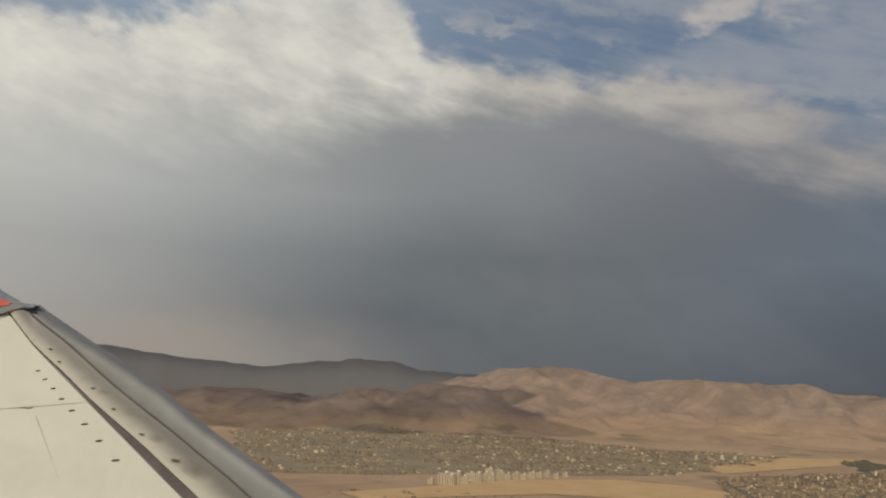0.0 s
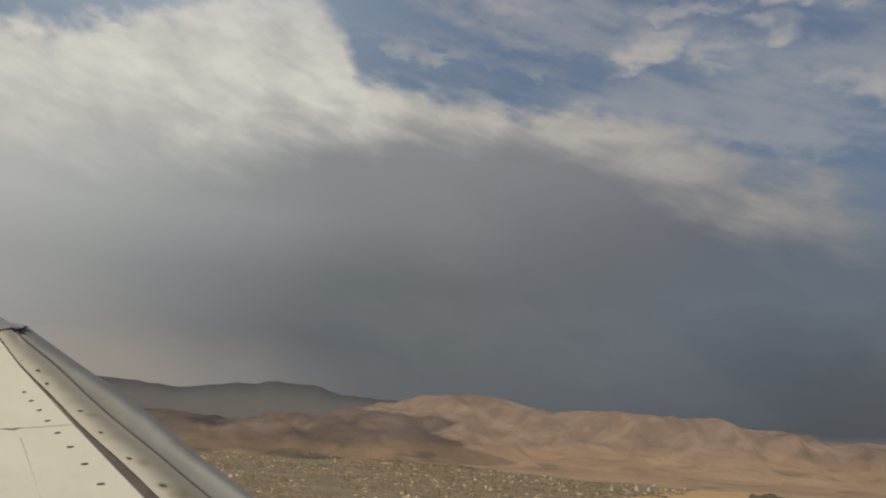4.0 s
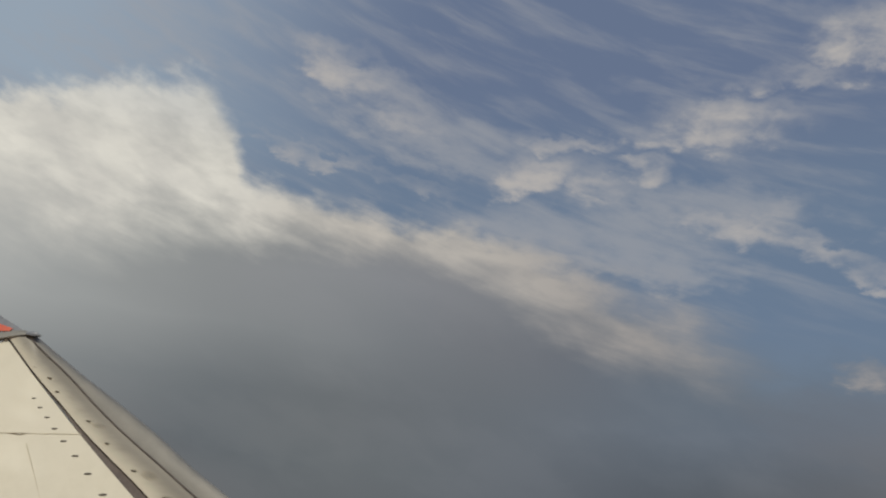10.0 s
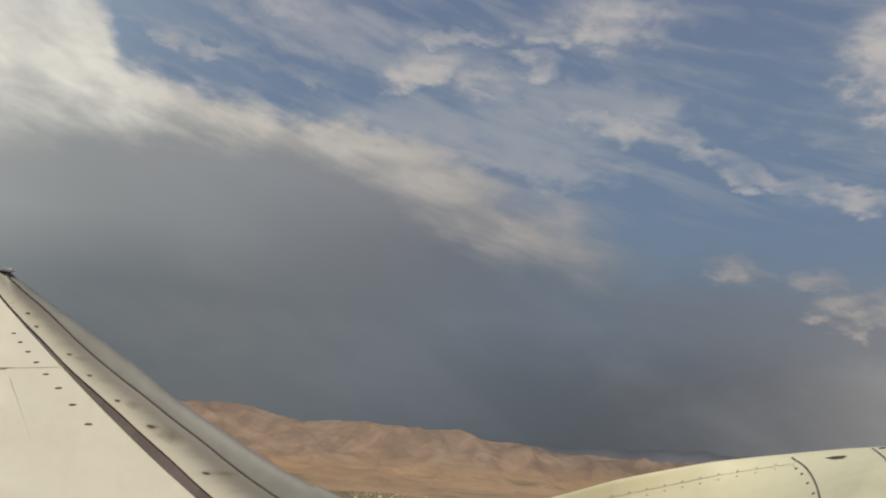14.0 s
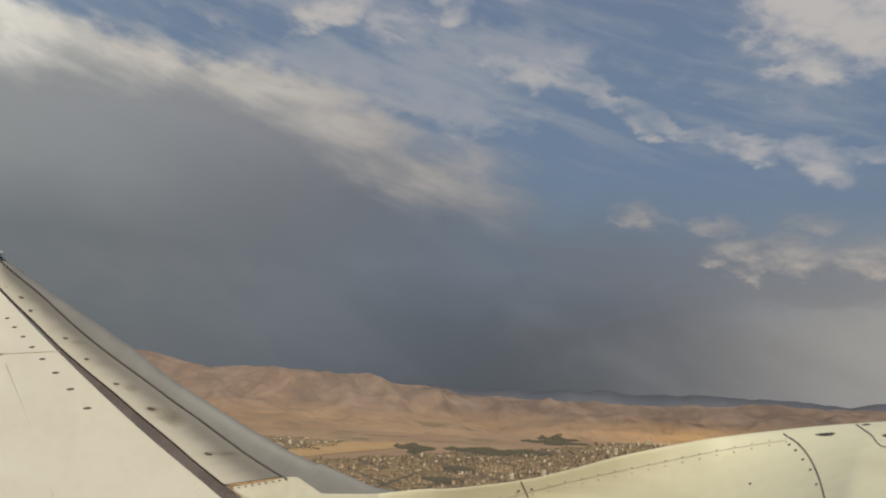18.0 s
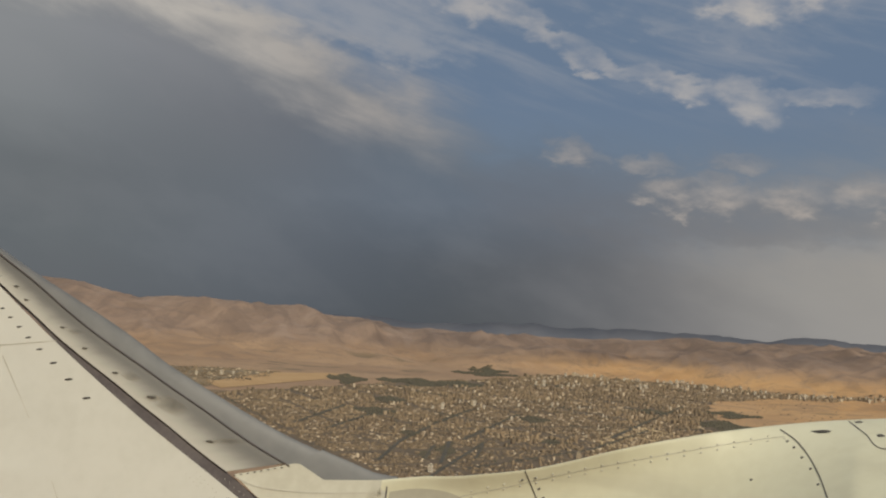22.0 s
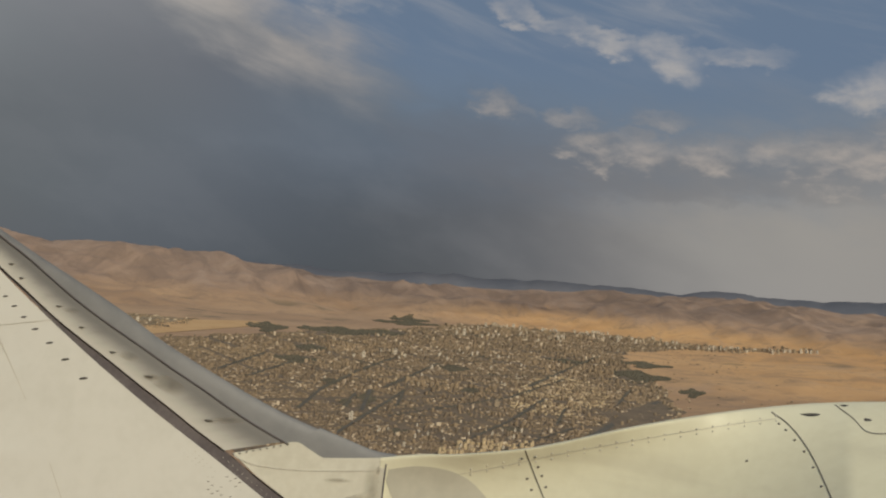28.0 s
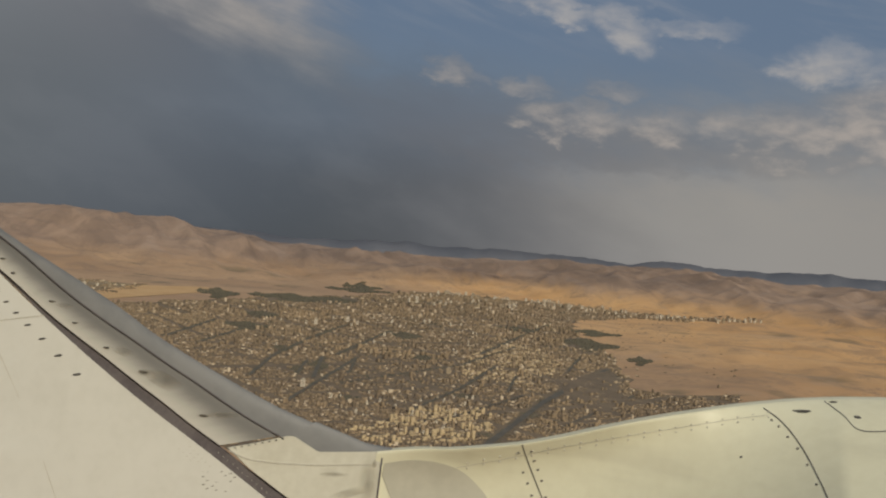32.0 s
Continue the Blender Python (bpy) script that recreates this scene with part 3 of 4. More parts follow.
def boxes(cx, cy, cz, w, d, h, turn):
    """Many upright blocks in one go: corners and faces."""
    n = len(cx)
    c, s = np.cos(turn), np.sin(turn)
    ux, uy = np.array([-1, 1, 1, -1]) * 0.5, np.array([-1, -1, 1, 1]) * 0.5
    X = cx[:, None] + (ux * w[:, None]) * c[:, None] - (uy * d[:, None]) * s[:, None]
    Y = cy[:, None] + (ux * w[:, None]) * s[:, None] + (uy * d[:, None]) * c[:, None]
    lo = np.stack([X, Y, np.repeat((cz - 0.6)[:, None], 4, 1)], -1)
    hi = np.stack([X, Y, np.repeat((cz + h)[:, None], 4, 1)], -1)
    verts = np.concatenate([lo, hi], 1).reshape(-1, 3)
    f = np.array([[0, 1, 5, 4], [1, 2, 6, 5], [2, 3, 7, 6], [3, 0, 4, 7], [4, 5, 6, 7]])
    faces = (f[None] + 8 * np.arange(n)[:, None, None]).reshape(-1, 4)
    return verts, faces


def fast_mesh(name, verts, faces, mat):
    me = bpy.data.meshes.new(name)
    me.vertices.add(len(verts))
    me.vertices.foreach_set("co", verts.ravel())
    me.loops.add(faces.size)
    me.polygons.add(len(faces))
    me.loops.foreach_set("vertex_index", faces.ravel().astype(np.int32))
    me.polygons.foreach_set("loop_start", np.arange(0, faces.size, faces.shape[1], dtype=np.int32))
    me.update(calc_edges=True)
    me.materials.append(mat)
    return me


def inside(px, py, poly):
    res = np.zeros(px.shape, bool)
    q = poly[-1]
    for p in poly:
        cross = ((p[1] > py) != (q[1] > py)) & (px < (q[0] - p[0]) * (py - p[1]) / (q[1] - p[1] + 1e-12) + p[0])
        res ^= cross
        q = p
    return res


def scatter(name, label, poly, pitch, size, tall, seed, near, far, keep=0.85, towers=0.04, grid=0.42, mat=None):
    rng = np.random.default_rng(seed)
    xs, ys = [p[0] for p in poly], [p[1] for p in poly]
    c, s = math.cos(grid), math.sin(grid)
    span = max(max(xs) - min(xs), max(ys) - min(ys)) * 0.8
    mx, my = (max(xs) + min(xs)) / 2, (max(ys) + min(ys)) / 2
    g = np.arange(-span, span, pitch)
    gx, gy = np.meshgrid(g, g)
    gx, gy = gx.ravel(), gy.ravel()
    street = (np.mod(np.floor(gx / pitch), 7) == 0) | (np.mod(np.floor(gy / pitch), 4) == 0)
    street |= (np.mod(np.floor(gx / pitch), 26) < 2.5) | (np.mod(np.floor(gy / pitch) + 3, 19) < 2.5)
    gx, gy = gx[~street], gy[~street]
    gx, gy = gx + rng.uniform(-0.3, 0.3, len(gx)) * pitch, gy + rng.uniform(-0.3, 0.3, len(gy)) * pitch
    x, y = mx + gx * c - gy * s, my + gx * s + gy * c
    x, y = x + 45 * rolling(x, y, 520, 2, 15), y + 60 * rolling(x, y, 480, 2, 17)
    r = np.hypot(x, y)
    ok = inside(x, y, poly) & (r >= near) & (r < far) & (rng.random(len(x)) < keep * np.clip(1.0 + 0.5 * rolling(x, y, 180, 3, 40), 0.55, 1.2))
    for a, b, width in AVENUES:
        ok &= seg_distance(x, y, a, b) > width * 0.5 + size * 0.3
    for px, py, pr, pq in PARKS:
        a = math.atan2(px, py)
        u, w = (x - px) * math.cos(a) - (y - py) * math.sin(a), (x - px) * math.sin(a) + (y - py) * math.cos(a)
        ok &= np.hypot(u / pr, w / pq) > 1.0
    x, y = x[ok], y[ok]
    n = len(x)
    high = rng.random(n) < towers * np.clip(1 + 1.6 * rolling(x, y, 300, 2, 77), 0, 3)
    w, d = np.clip(rng.lognormal(-0.05, 0.33, n), 0.5, 1.9) * size, np.clip(rng.lognormal(-0.1, 0.33, n), 0.5, 1.8) * size
    h = np.where(high, rng.uniform(1.6, 3.2, n), rng.uniform(0.5, 1.3, n)) * tall
    v, f = boxes(x, y, land_height(x, y), w, d, h, np.full(n, grid) + rng.normal(0, 0.08, n))
    tagged(new(name, fast_mesh(name, v, f, mat or WALL)), label, "buildings", kind="stuff")
    return n


CITY = [(-290, 1600), (-160, 1850), (0, 2120), (180, 2360), (400, 2700), (620, 3060), (860, 3150), (980, 3030), (1129, 2890), (1262, 2768), (1072, 2387), (859, 2232), (720, 1820), (650, 1560), (600, 1370), (548, 1215), (505, 1090),
        (470, 1006), (494, 954), (566, 924), (523, 841), (284, 612), (158, 539), (21, 524), (-70, 813), (-180, 1150)]
STRIP = [(1128, 2941), (1419, 2678), (1634, 2618), (1524, 2440), (1238, 2335), (953, 2481)]
TOWN = [(-1600, 1865), (-1455, 2272), (-1051, 2451), (-563, 2279), (-260, 2330), (-250, 2100), (-330, 1800), (-360, 1640), (-430, 1560), (-615, 1395), (-771, 1214), (-948, 1115)]
FRINGE = [(-760, 953), (-620, 1096), (-433, 1180), (-227, 1327), (-184, 1079), (-611, 771)]
FIELDS = [[(-672, 1006), (-612, 1151), (-562, 1324), (-427, 1462), (-304, 1454), (-200, 1387), (-274, 1239), (-438, 1197), (-535, 1073), (-602, 967)],
          [(-352, 1842), (-277, 2253), (-127, 2380), (-50, 2330), (-190, 1990), (-300, 1720)]]

CITY, TOWN, STRIP = ragged(CITY, 1.0), ragged(TOWN, 2.0), ragged(STRIP, 3.0)


def ground_sheet(name, label, poly, mat, lift, category):
    """A patch of ground that lies a little over the plain, following it."""
    bm = bmesh.new()
    f = bm.faces.new([bm.verts.new((x, y, 0)) for x, y in poly])
    bmesh.ops.triangulate(bm, faces=[f])
    bmesh.ops.subdivide_edges(bm, edges=bm.edges[:], cuts=7 if len(poly) < 20 else (4 if len(poly) < 30 else 3), use_grid_fill=True)
    co = np.array([v.co[:2] for v in bm.verts])
    for v, h in zip(bm.verts, land_height(co[:, 0], co[:, 1])):
        v.co.z = h + lift
    for f in bm.faces:
        if f.normal.z < 0:
            f.normal_flip()
    me = bpy.data.meshes.new(name)
    bm.to_mesh(me)
    bm.free()
    me.materials.append(mat)
    return tagged(new(name, me), label, category, kind="structure")


ground_sheet("city_ground", "dusty brown ground between the city blocks", CITY, GROUND, 0.35, "ground")
ground_sheet("town_ground", "grey-green ground of a leafy small town", TOWN, ORCHARD, 0.5, "ground")
for poly in FIELDS:
    ground_sheet("field", "golden stubble field on the dry plain", poly, FIELD, 0.8, "field")


def ribbon(a, b, width, lift):
    (ax, ay), (bx, by) = a, b
    n = max(2, int(math.hypot(bx - ax, by - ay) / 25))
    d = Vector((bx - ax, by - ay)).normalized()
    verts, faces = [], []
    for k in range(n + 1):
        x, y = ax + (bx - ax) * k / n, ay + (by - ay) * k / n
        for s in (-0.5, 0.5):
            px, py = x - d.y * s * width, y + d.x * s * width
            verts.append((px, py, float(land_height(np.array(px), np.array(py))) + lift))
        if k:
            q = 2 * k
            faces.append((q - 2, q, q + 1, q - 1))
    return verts, faces


for k, (a, b, width) in enumerate(AVENUES):
    v, f = ribbon(a, b, width * 0.5, 0.6 + 0.02 * k)
    me = mesh("avenue", v, f, ROAD)
    tagged(new("avenue", me), "dark asphalt avenue lined with trees", "road", kind="structure")

for k, (poly, r0, r1, pitch, size) in enumerate(((STRIP, 0, 9000, 9.0, 5.5), (CITY, 500, 820, 3.1, 2.2), (CITY, 820, 1150, 3.6, 2.6), (CITY, 1150, 1600, 4.5, 3.3), (CITY, 1600, 2200, 6.0, 4.4), (CITY, 2200, 3600, 8.0, 5.6))):
    scatter("city_buildings", "dense tan and ochre flat-roofed low city blocks", poly, pitch, size, size * 0.66, 11 + k, r0, r1, 0.92, 0.05)
scatter("town_buildings", "scattered pale low houses among trees", TOWN, 9.0, 5.0, 2.6, 31, 0, 9000, 0.55, 0.03, 0.9)
EDGE = [(980, 2758), (1381, 2500), (1104, 1996), (885, 1494), (569, 882), (390, 946), (611, 1708)]
scatter("edge_buildings", "scattered pale low houses on dry ground beside the city", EDGE, 8.0, 2.9, 1.5, 71, 0, 9000, 0.05, 0.0)
OLD = [(79, 687), (121, 755), (168, 819), (229, 815), (227, 768), (189, 683), (105, 649)]
scatter("old_quarter_buildings", "close-set golden brick blocks of taller houses", ragged(OLD, 4.0), 4.2, 2.7, 2.5, 83, 0, 9000, 0.7, 0.22, 0.5, OCHRE)
GOLD = [(269, 1123), (396, 1420), (487, 1485), (466, 1263), (434, 1139), (336, 1012), (275, 1024)]
scatter("brick_quarter_buildings", "low golden brick houses in close rows", ragged(GOLD, 6.0), 4.4, 2.6, 1.9, 87, 0, 9000, 0.75, 0.02, 0.42, OCHRE)
scatter("fringe_buildings", "a few pale sheds beside dry fields", FRINGE, 8.0, 4.5, 2.6, 37, 0, 9000, 0.12, 0.0, 0.2)


def clumps(name, label, x, y, size, seed):
    """Tree crowns far below: uneven eight-sided clumps."""
    rng = np.random.default_rng(seed)
    n = len(x)
    z = land_height(x, y)
    base = np.array([[1, 0, 0], [0, 1, 0], [-1, 0, 0], [0, -1, 0], [0, 0, 0.55], [0, 0, -0.5]])
    v = base[None] * (size[:, None, None] * rng.uniform(0.6, 1.3, (n, 6, 1))) + np.stack([x, y, z + size * 0.25], 1)[:, None]
    f = np.array([[0, 1, 4], [1, 2, 4], [2, 3, 4], [3, 0, 4], [1, 0, 5], [2, 1, 5], [3, 2, 5], [0, 3, 5]])
    faces = (f[None] + 6 * np.arange(n)[:, None, None]).reshape(-1, 3)
    tagged(new(name, fast_mesh(name, v.reshape(-1, 3), faces, TREES)), label, "trees", kind="stuff")


def woods():
    rng = np.random.default_rng(5)
    xs, ys, ss = [], [], []
    for px, py, across, along in PARKS:
        r, a = math.hypot(px, py), math.atan2(px, py)
        n = int(min(4200, max(120, across * along / (r * 0.0022) ** 2 * 8.0)))
        t, q = rng.uniform(0, 2 * math.pi, n), np.sqrt(rng.random(n)) * 1.3
        u, w = across * q * np.cos(t), along * q * np.sin(t)
        x, y = px + u * math.cos(a) + w * math.sin(a), py - u * math.sin(a) + w * math.cos(a)
        patch = rolling(u, w * across / along, across * 0.55, 3, 90)
        ok = patch * 0.55 + 0.95 - q > 0.12 * rng.random(n)
        xs.append(x[ok]), ys.append(y[ok]), ss.append(np.full(n, r * 0.0012)[ok] * rng.uniform(0.6, 1.4, ok.sum()))
    clumps("park_trees", "dark green trees of the city parks", np.concatenate(xs), np.concatenate(ys), np.concatenate(ss), 6)
    xs, ys, ss = [], [], []
    for a, b, width in AVENUES:
        n = int(math.hypot(a[0] - b[0], a[1] - b[1]) / 1.6)
        t, side = rng.random(n), rng.choice([-1, 1], n) * (0.28 + 0.3 * rng.random(n)) * width
        d = Vector((b[0] - a[0], b[1] - a[1])).normalized()
        x, y = a[0] + (b[0] - a[0]) * t - d.y * side, a[1] + (b[1] - a[1]) * t + d.x * side
        xs.append(x), ys.append(y), ss.append(np.hypot(x, y) * 0.0012 * rng.uniform(0.6, 1.4, n))
    clumps("avenue_trees", "rows of dark green street trees", np.concatenate(xs), np.concatenate(ys), np.concatenate(ss), 7)
    for name, label, poly, n, seed in (("city_trees", "dark green trees scattered between city blocks", CITY, 13000, 8), ("town_trees", "grey-green trees filling a small town", TOWN, 3600, 9)):
        px, py = np.array(poly).T
        x, y = rng.uniform(px.min(), px.max(), n * 3), rng.uniform(py.min(), py.max(), n * 3)
        keep = inside(x, y, poly) & (rng.random(n * 3) < 0.5 + 0.9 * rolling(x, y, 160, 3, 50 + seed)) & (rng.random(n * 3) < (1500 / np.hypot(x, y)) ** 2)
        x, y = x[keep], y[keep]
        clumps(name, label, x, y, np.hypot(x, y) * 0.0011 * rng.uniform(0.6, 1.6, len(x)), seed)


woods()


# landmark buildings, each a thing
def block_mesh(name, w, d, h, mat, at=(0, 0, 0)):
    bm = bmesh.new()
    bmesh.ops.create_cube(bm, size=1.0)
    for v in bm.verts:
        v.co = Vector((v.co.x * w + at[0], v.co.y * d + at[1], (v.co.z + 0.5) * h + at[2]))
    me = bpy.data.meshes.new(name)
    bm.to_mesh(me)
    bm.free()
    me.materials.append(mat)
    return me


def child(name, me, parent, label=""):
    ob = new(name, me)
    ob.parent = parent
    return tagged(ob, label)


def tower_model(w, h, mat, storeys, label, group):
    e = tagged(new("apartment_tower"), label, "building", group)
    child("wall", block_mesh("wall", w, w * 0.8, h, mat), e)
    child("roof", block_mesh("roof", w * 1.04, w * 0.84, h * 0.03, ROOF, (0, 0, h)), e, "flat grey roof slab")
    child("roof_house", block_mesh("roof_house", w * 0.35, w * 0.3, h * 0.1, mat, (w * 0.1, 0, h * 1.03)), e)
    band = block_mesh("window_band", w * 0.86, 0.12, h / storeys * 0.42, WINDOW)
    side = block_mesh("window_band", 0.12, w * 0.62, h / storeys * 0.36, WINDOW)
    for k in range(storeys):
        z = h * (k + 0.4) / storeys
        for me, off in ((band, (0, -w * 0.4, z)), (side, (-w * 0.5, 0, z))):
            o = child("window_band", me, e)
            o.location = off
    return e


def put(model, x, y, turn, size):
    m = Matrix.Translation((x, y, float(land_height(np.array(x), np.array(y))) - 0.3)) @ Matrix.Rotation(turn, 4, "Z")
    c = copy_thing(model, m)
    c.scale = (size, size, size)
    return c


def spread(rng, poly, n, least, most):
    """n places inside an outline, each with a width."""
    xs, ys = [p[0] for p in poly], [p[1] for p in poly]
    out = []
    while len(out) < n:
        x, y = rng.uniform(min(xs), max(xs)), rng.uniform(min(ys), max(ys))
        if inside(np.array([x]), np.array([y]), poly)[0]:
            out.append((x, y, rng.uniform(least, most)))
    return out


def landmarks():
    rng = random.Random(4)
    pale = tower_model(8.0, 17.0, PALE, 5, "pale cream apartment tower on the city edge", "apartment towers")
    tan = tower_model(8.5, 14.0, TAN, 4, "tan brick apartment tower among low city blocks", "apartment towers")
    spots = [(249, 1058, 4.2), (60, 899, 4.1), (187, 1665, 5.4), (184, 1685, 5.5), (119, 1566, 5.1)]
    for poly, n, least, most in (([(420, 2300), (780, 2380), (920, 3060), (640, 3060), (440, 2560)], 76, 3.4, 6.2),
                                 ([(920, 2720), (1190, 2380), (1370, 2520), (1330, 2740), (1060, 3090), (950, 2960)], 74, 3.6, 6.5),
                                 ([(1340, 2540), (1400, 2440), (1490, 2355), (1570, 2470), (1460, 2600), (1390, 2660)], 22, 4.0, 5.3),
                                 ([(15, 1190), (370, 1180), (480, 1900), (300, 1960), (20, 1750)], 60, 1.6, 3.8),
                                 ([(80, 685), (205, 705), (262, 905), (75, 880)], 50, 1.3, 2.3)):
        spots += spread(rng, poly, n, least, most)
    spots += [(1365 + 26 * k, 2354 + 13 * k, 5.3 + 0.05 * k) for k in range(9)]
    spots += [(-406 + 23 * k, 2003 + 27 * k, 5.6) for k in range(5)]
    for k, (x, y, w) in enumerate(spots):
        put(pale if k % 3 else tan, x, y, rng.uniform(-0.4, 0.4), w / 8.0 * rng.uniform(0.85, 1.15))
    wide = tagged(new("apartment_block"), "cream apartment block with dark stair recesses on dry plain", "building", "apartment blocks")
    child("wall", block_mesh("wall", 16.0, 9.0, 15.0, CREAM), wide)
    child("roof", block_mesh("roof", 16.5, 9.5, 0.6, ROOF, (0, 0, 15.0)), wide, "flat grey roof slab")
    child("roof_house", block_mesh("roof_house", 4.0, 4.0, 2.4, PALE, (3.0, 0, 15.6)), wide)
    slot = block_mesh("recess", 1.2, 0.3, 13.0, GLASS)
    for k in range(4):
        o = child("recess", slot, wide, "dark stair recess")
        o.location = (-6 + 4.0 * k, -4.5, 0.8)
    for k, (x, y, w, h) in enumerate([(-613, 1198, 10.5, 0.0), (-599, 1192, 9.5, 0.0), (-602, 1219, 10.6, 0.0), (-588, 1213, 7.9, 0.0), (-600, 1263, 8.2, 0.0), (-585, 1257, 9.0, 0.0), (-590, 1295, 7.4, 0.0), (-572, 1281, 7.3, 0.0), (-579, 1328, 7.5, 0.0), (-563, 1322, 6.5, 0.0), (-560, 1348, 6.6, 0.0), (-547, 1350, 5.7, 0.0), (-543, 1377, 6.7, 0.0), (-537, 1396, 5.8, 0.0), (-531, 1414, 5.9, 0.0), (-614, 1363, 7.8, 0.0), (-607, 1382, 5.9, 0.0), (-628, 1183, 5.2, 0.0), (-512, 1409, 4.9, 0.0), (-507, 1438, 5.0, 0.0)]):
        put(wide, x, y, 0.45 + rng.uniform(-0.5, 0.5), w / 9.5)
    for m in (pale, tan, wide):
        far = Matrix.Translation((*ground_xy(14.0, 3060), 0))
        m.matrix_basis = Matrix.Translation((m is tan) * Vector((30, 0, 0)) + (m is wide) * Vector((-60, 40, 0))) @ far


landmarks()



# ---------------------------------------------------------------- the aircraft
HUB = Vector((-1.22063, 0.03640, 150.65628))
ROW_X, ROW_Y, ROW_Z = Vector((0.99049, -0.11874, 0.06952)), Vector((-0.07452, -0.03826, 0.99649)), Vector((0.11567, 0.99219, 0.04675))
BOW = (1.12818, 0.01221, 0.02001, -0.00374, 0.01050, -0.00095, 0.00015, 0.00151)


def skin(p, lift=0.0):
    """A place on the aircraft's outside: across and up in metres on its drawing plane ten metres off, bowed, raised by lift."""
    s, q = p
    s0, s = s, max(-5.2, min(4.7, s))
    q0, q = q, max(-2.9, min(0.5, q))
    b = BOW
    k = b[0] + b[1] * s + b[2] * q + b[3] * s * s + b[4] * s * q + b[5] * q * q + b[6] * s ** 3 + b[7] * s * s * q
    k += 0.5 * (b[1] + 2 * b[3] * s + b[4] * q + 3 * b[6] * s * s + 2 * b[7] * s * q) * (s0 - s) + (b[2] + b[4] * s + 2 * b[5] * q + b[7] * s * s) * (q0 - q)
    way = ROW_X * s0 + ROW_Y * q0 + ROW_Z * 10.0
    return HUB + way * (k - (lift(p) if callable(lift) else lift) / 10.0)


def along(line, n):
    """n points evenly spaced on an open line of drawing points."""
    pts = [Vector(p) for p in line]
    run = [0.0]
    for a, b in zip(pts, pts[1:]):
        run.append(run[-1] + (b - a).length)
    out = []
    for k in range(n):
        d = run[-1] * k / (n - 1)
        i = max(j for j in range(len(pts) - 1) if run[j] <= d + 1e-9)
        f = (d - run[i]) / max(run[i + 1] - run[i], 1e-9)
        out.append(tuple(pts[i].lerp(pts[i + 1], f)))
    return out


def smooth_line(line, n):
    """A rounded line through drawing points (Catmull-Rom)."""
    p = [Vector(line[0]) * 2 - Vector(line[1])] + [Vector(a) for a in line] + [Vector(line[-1]) * 2 - Vector(line[-2])]
    fine = []
    for k in range(1, len(p) - 2):
        for m in range(8):
            t = m / 8
            a, b, c, d = p[k - 1], p[k], p[k + 1], p[k + 2]
            fine.append(0.5 * (2 * b + (c - a) * t + (2 * a - 5 * b + 4 * c - d) * t * t + (3 * b - a - 3 * c + d) * t ** 3))
    fine.append(p[-2])
    return along([tuple(v) for v in fine], n)


def sheet(name, one, two, parent, mat, lift=0.0, thick=0.05, n=60, across=8, roll=0.0, label="", bulge=0.0, tilt=0.0):
    """A plate between two lines. roll: how far its second edge bends away; bulge: how far its middle stands proud."""
    A, B = smooth_line(one, n), smooth_line(two, n)
    verts, faces = [], []
    for a, b in zip(A, B):
        a, b = Vector(a), Vector(b)
        for j in range(across + 1):
            t = j / across
            tt = math.sin(t * math.pi / 2) if roll else t
            here = tuple(a.lerp(b, tt))
            off = (lift(here) if callable(lift) else lift) - roll * (1 - math.cos(t * math.pi / 2)) + bulge * math.sin(t * math.pi) + tilt * t
            verts.append(skin(here, off))
    w = across + 1
    for i in range(n - 1):
        for j in range(across):
            q = i * w + j
            faces.append((q, q + 1, q + w + 1, q + w))
    m = len(verts)
    edge = [j for j in range(w)] + [i * w + across for i in range(1, n)] + [(n - 1) * w + j for j in range(across - 1, -1, -1)] + [i * w for i in range(n - 2, 0, -1)]
    for e in edge:
        verts.append(verts[e] + (verts[e] - HUB).normalized() * thick)
    for k in range(len(edge)):
        l = (k + 1) % len(edge)
        faces.append((edge[k], edge[l], m + l, m + k))
    me = bpy.data.meshes.new(name)
    me.from_pydata([tuple(v) for v in verts], [], faces)
    bm = bmesh.new()
    bm.from_mesh(me)
    uv = bm.loops.layers.uv.new("across")
    bm.verts.ensure_lookup_table()
    for f in bm.faces:
        for l in f.loops:
            k = l.vert.index if l.vert.index < m else edge[l.vert.index - m]
            l[uv].uv = ((k // w) / (n - 1), (k % w) / across)
    bmesh.ops.recalc_face_normals(bm, faces=bm.faces)
    bm.to_mesh(me)
    bm.free()
    me.shade_smooth()
    me.set_sharp_from_angle(angle=radians(50))
    me.materials.append(mat)
    return part(name, me, parent, label)


def strip(name, line, width, parent, mat, lift=0.008, label="", n=40):
    """A narrow ribbon along a line."""
    P = [Vector(p) for p in smooth_line(line, n)]
    one, two = [], []
    for k, p in enumerate(P):
        d = (P[min(k + 1, n - 1)] - P[max(k - 1, 0)]).normalized()
        s = Vector((-d.y, d.x)) * width * 0.5
        one.append(tuple(p + s)), two.append(tuple(p - s))
    return sheet(name, one, two, parent, mat, lift, 0.012, n, 1, label=label)


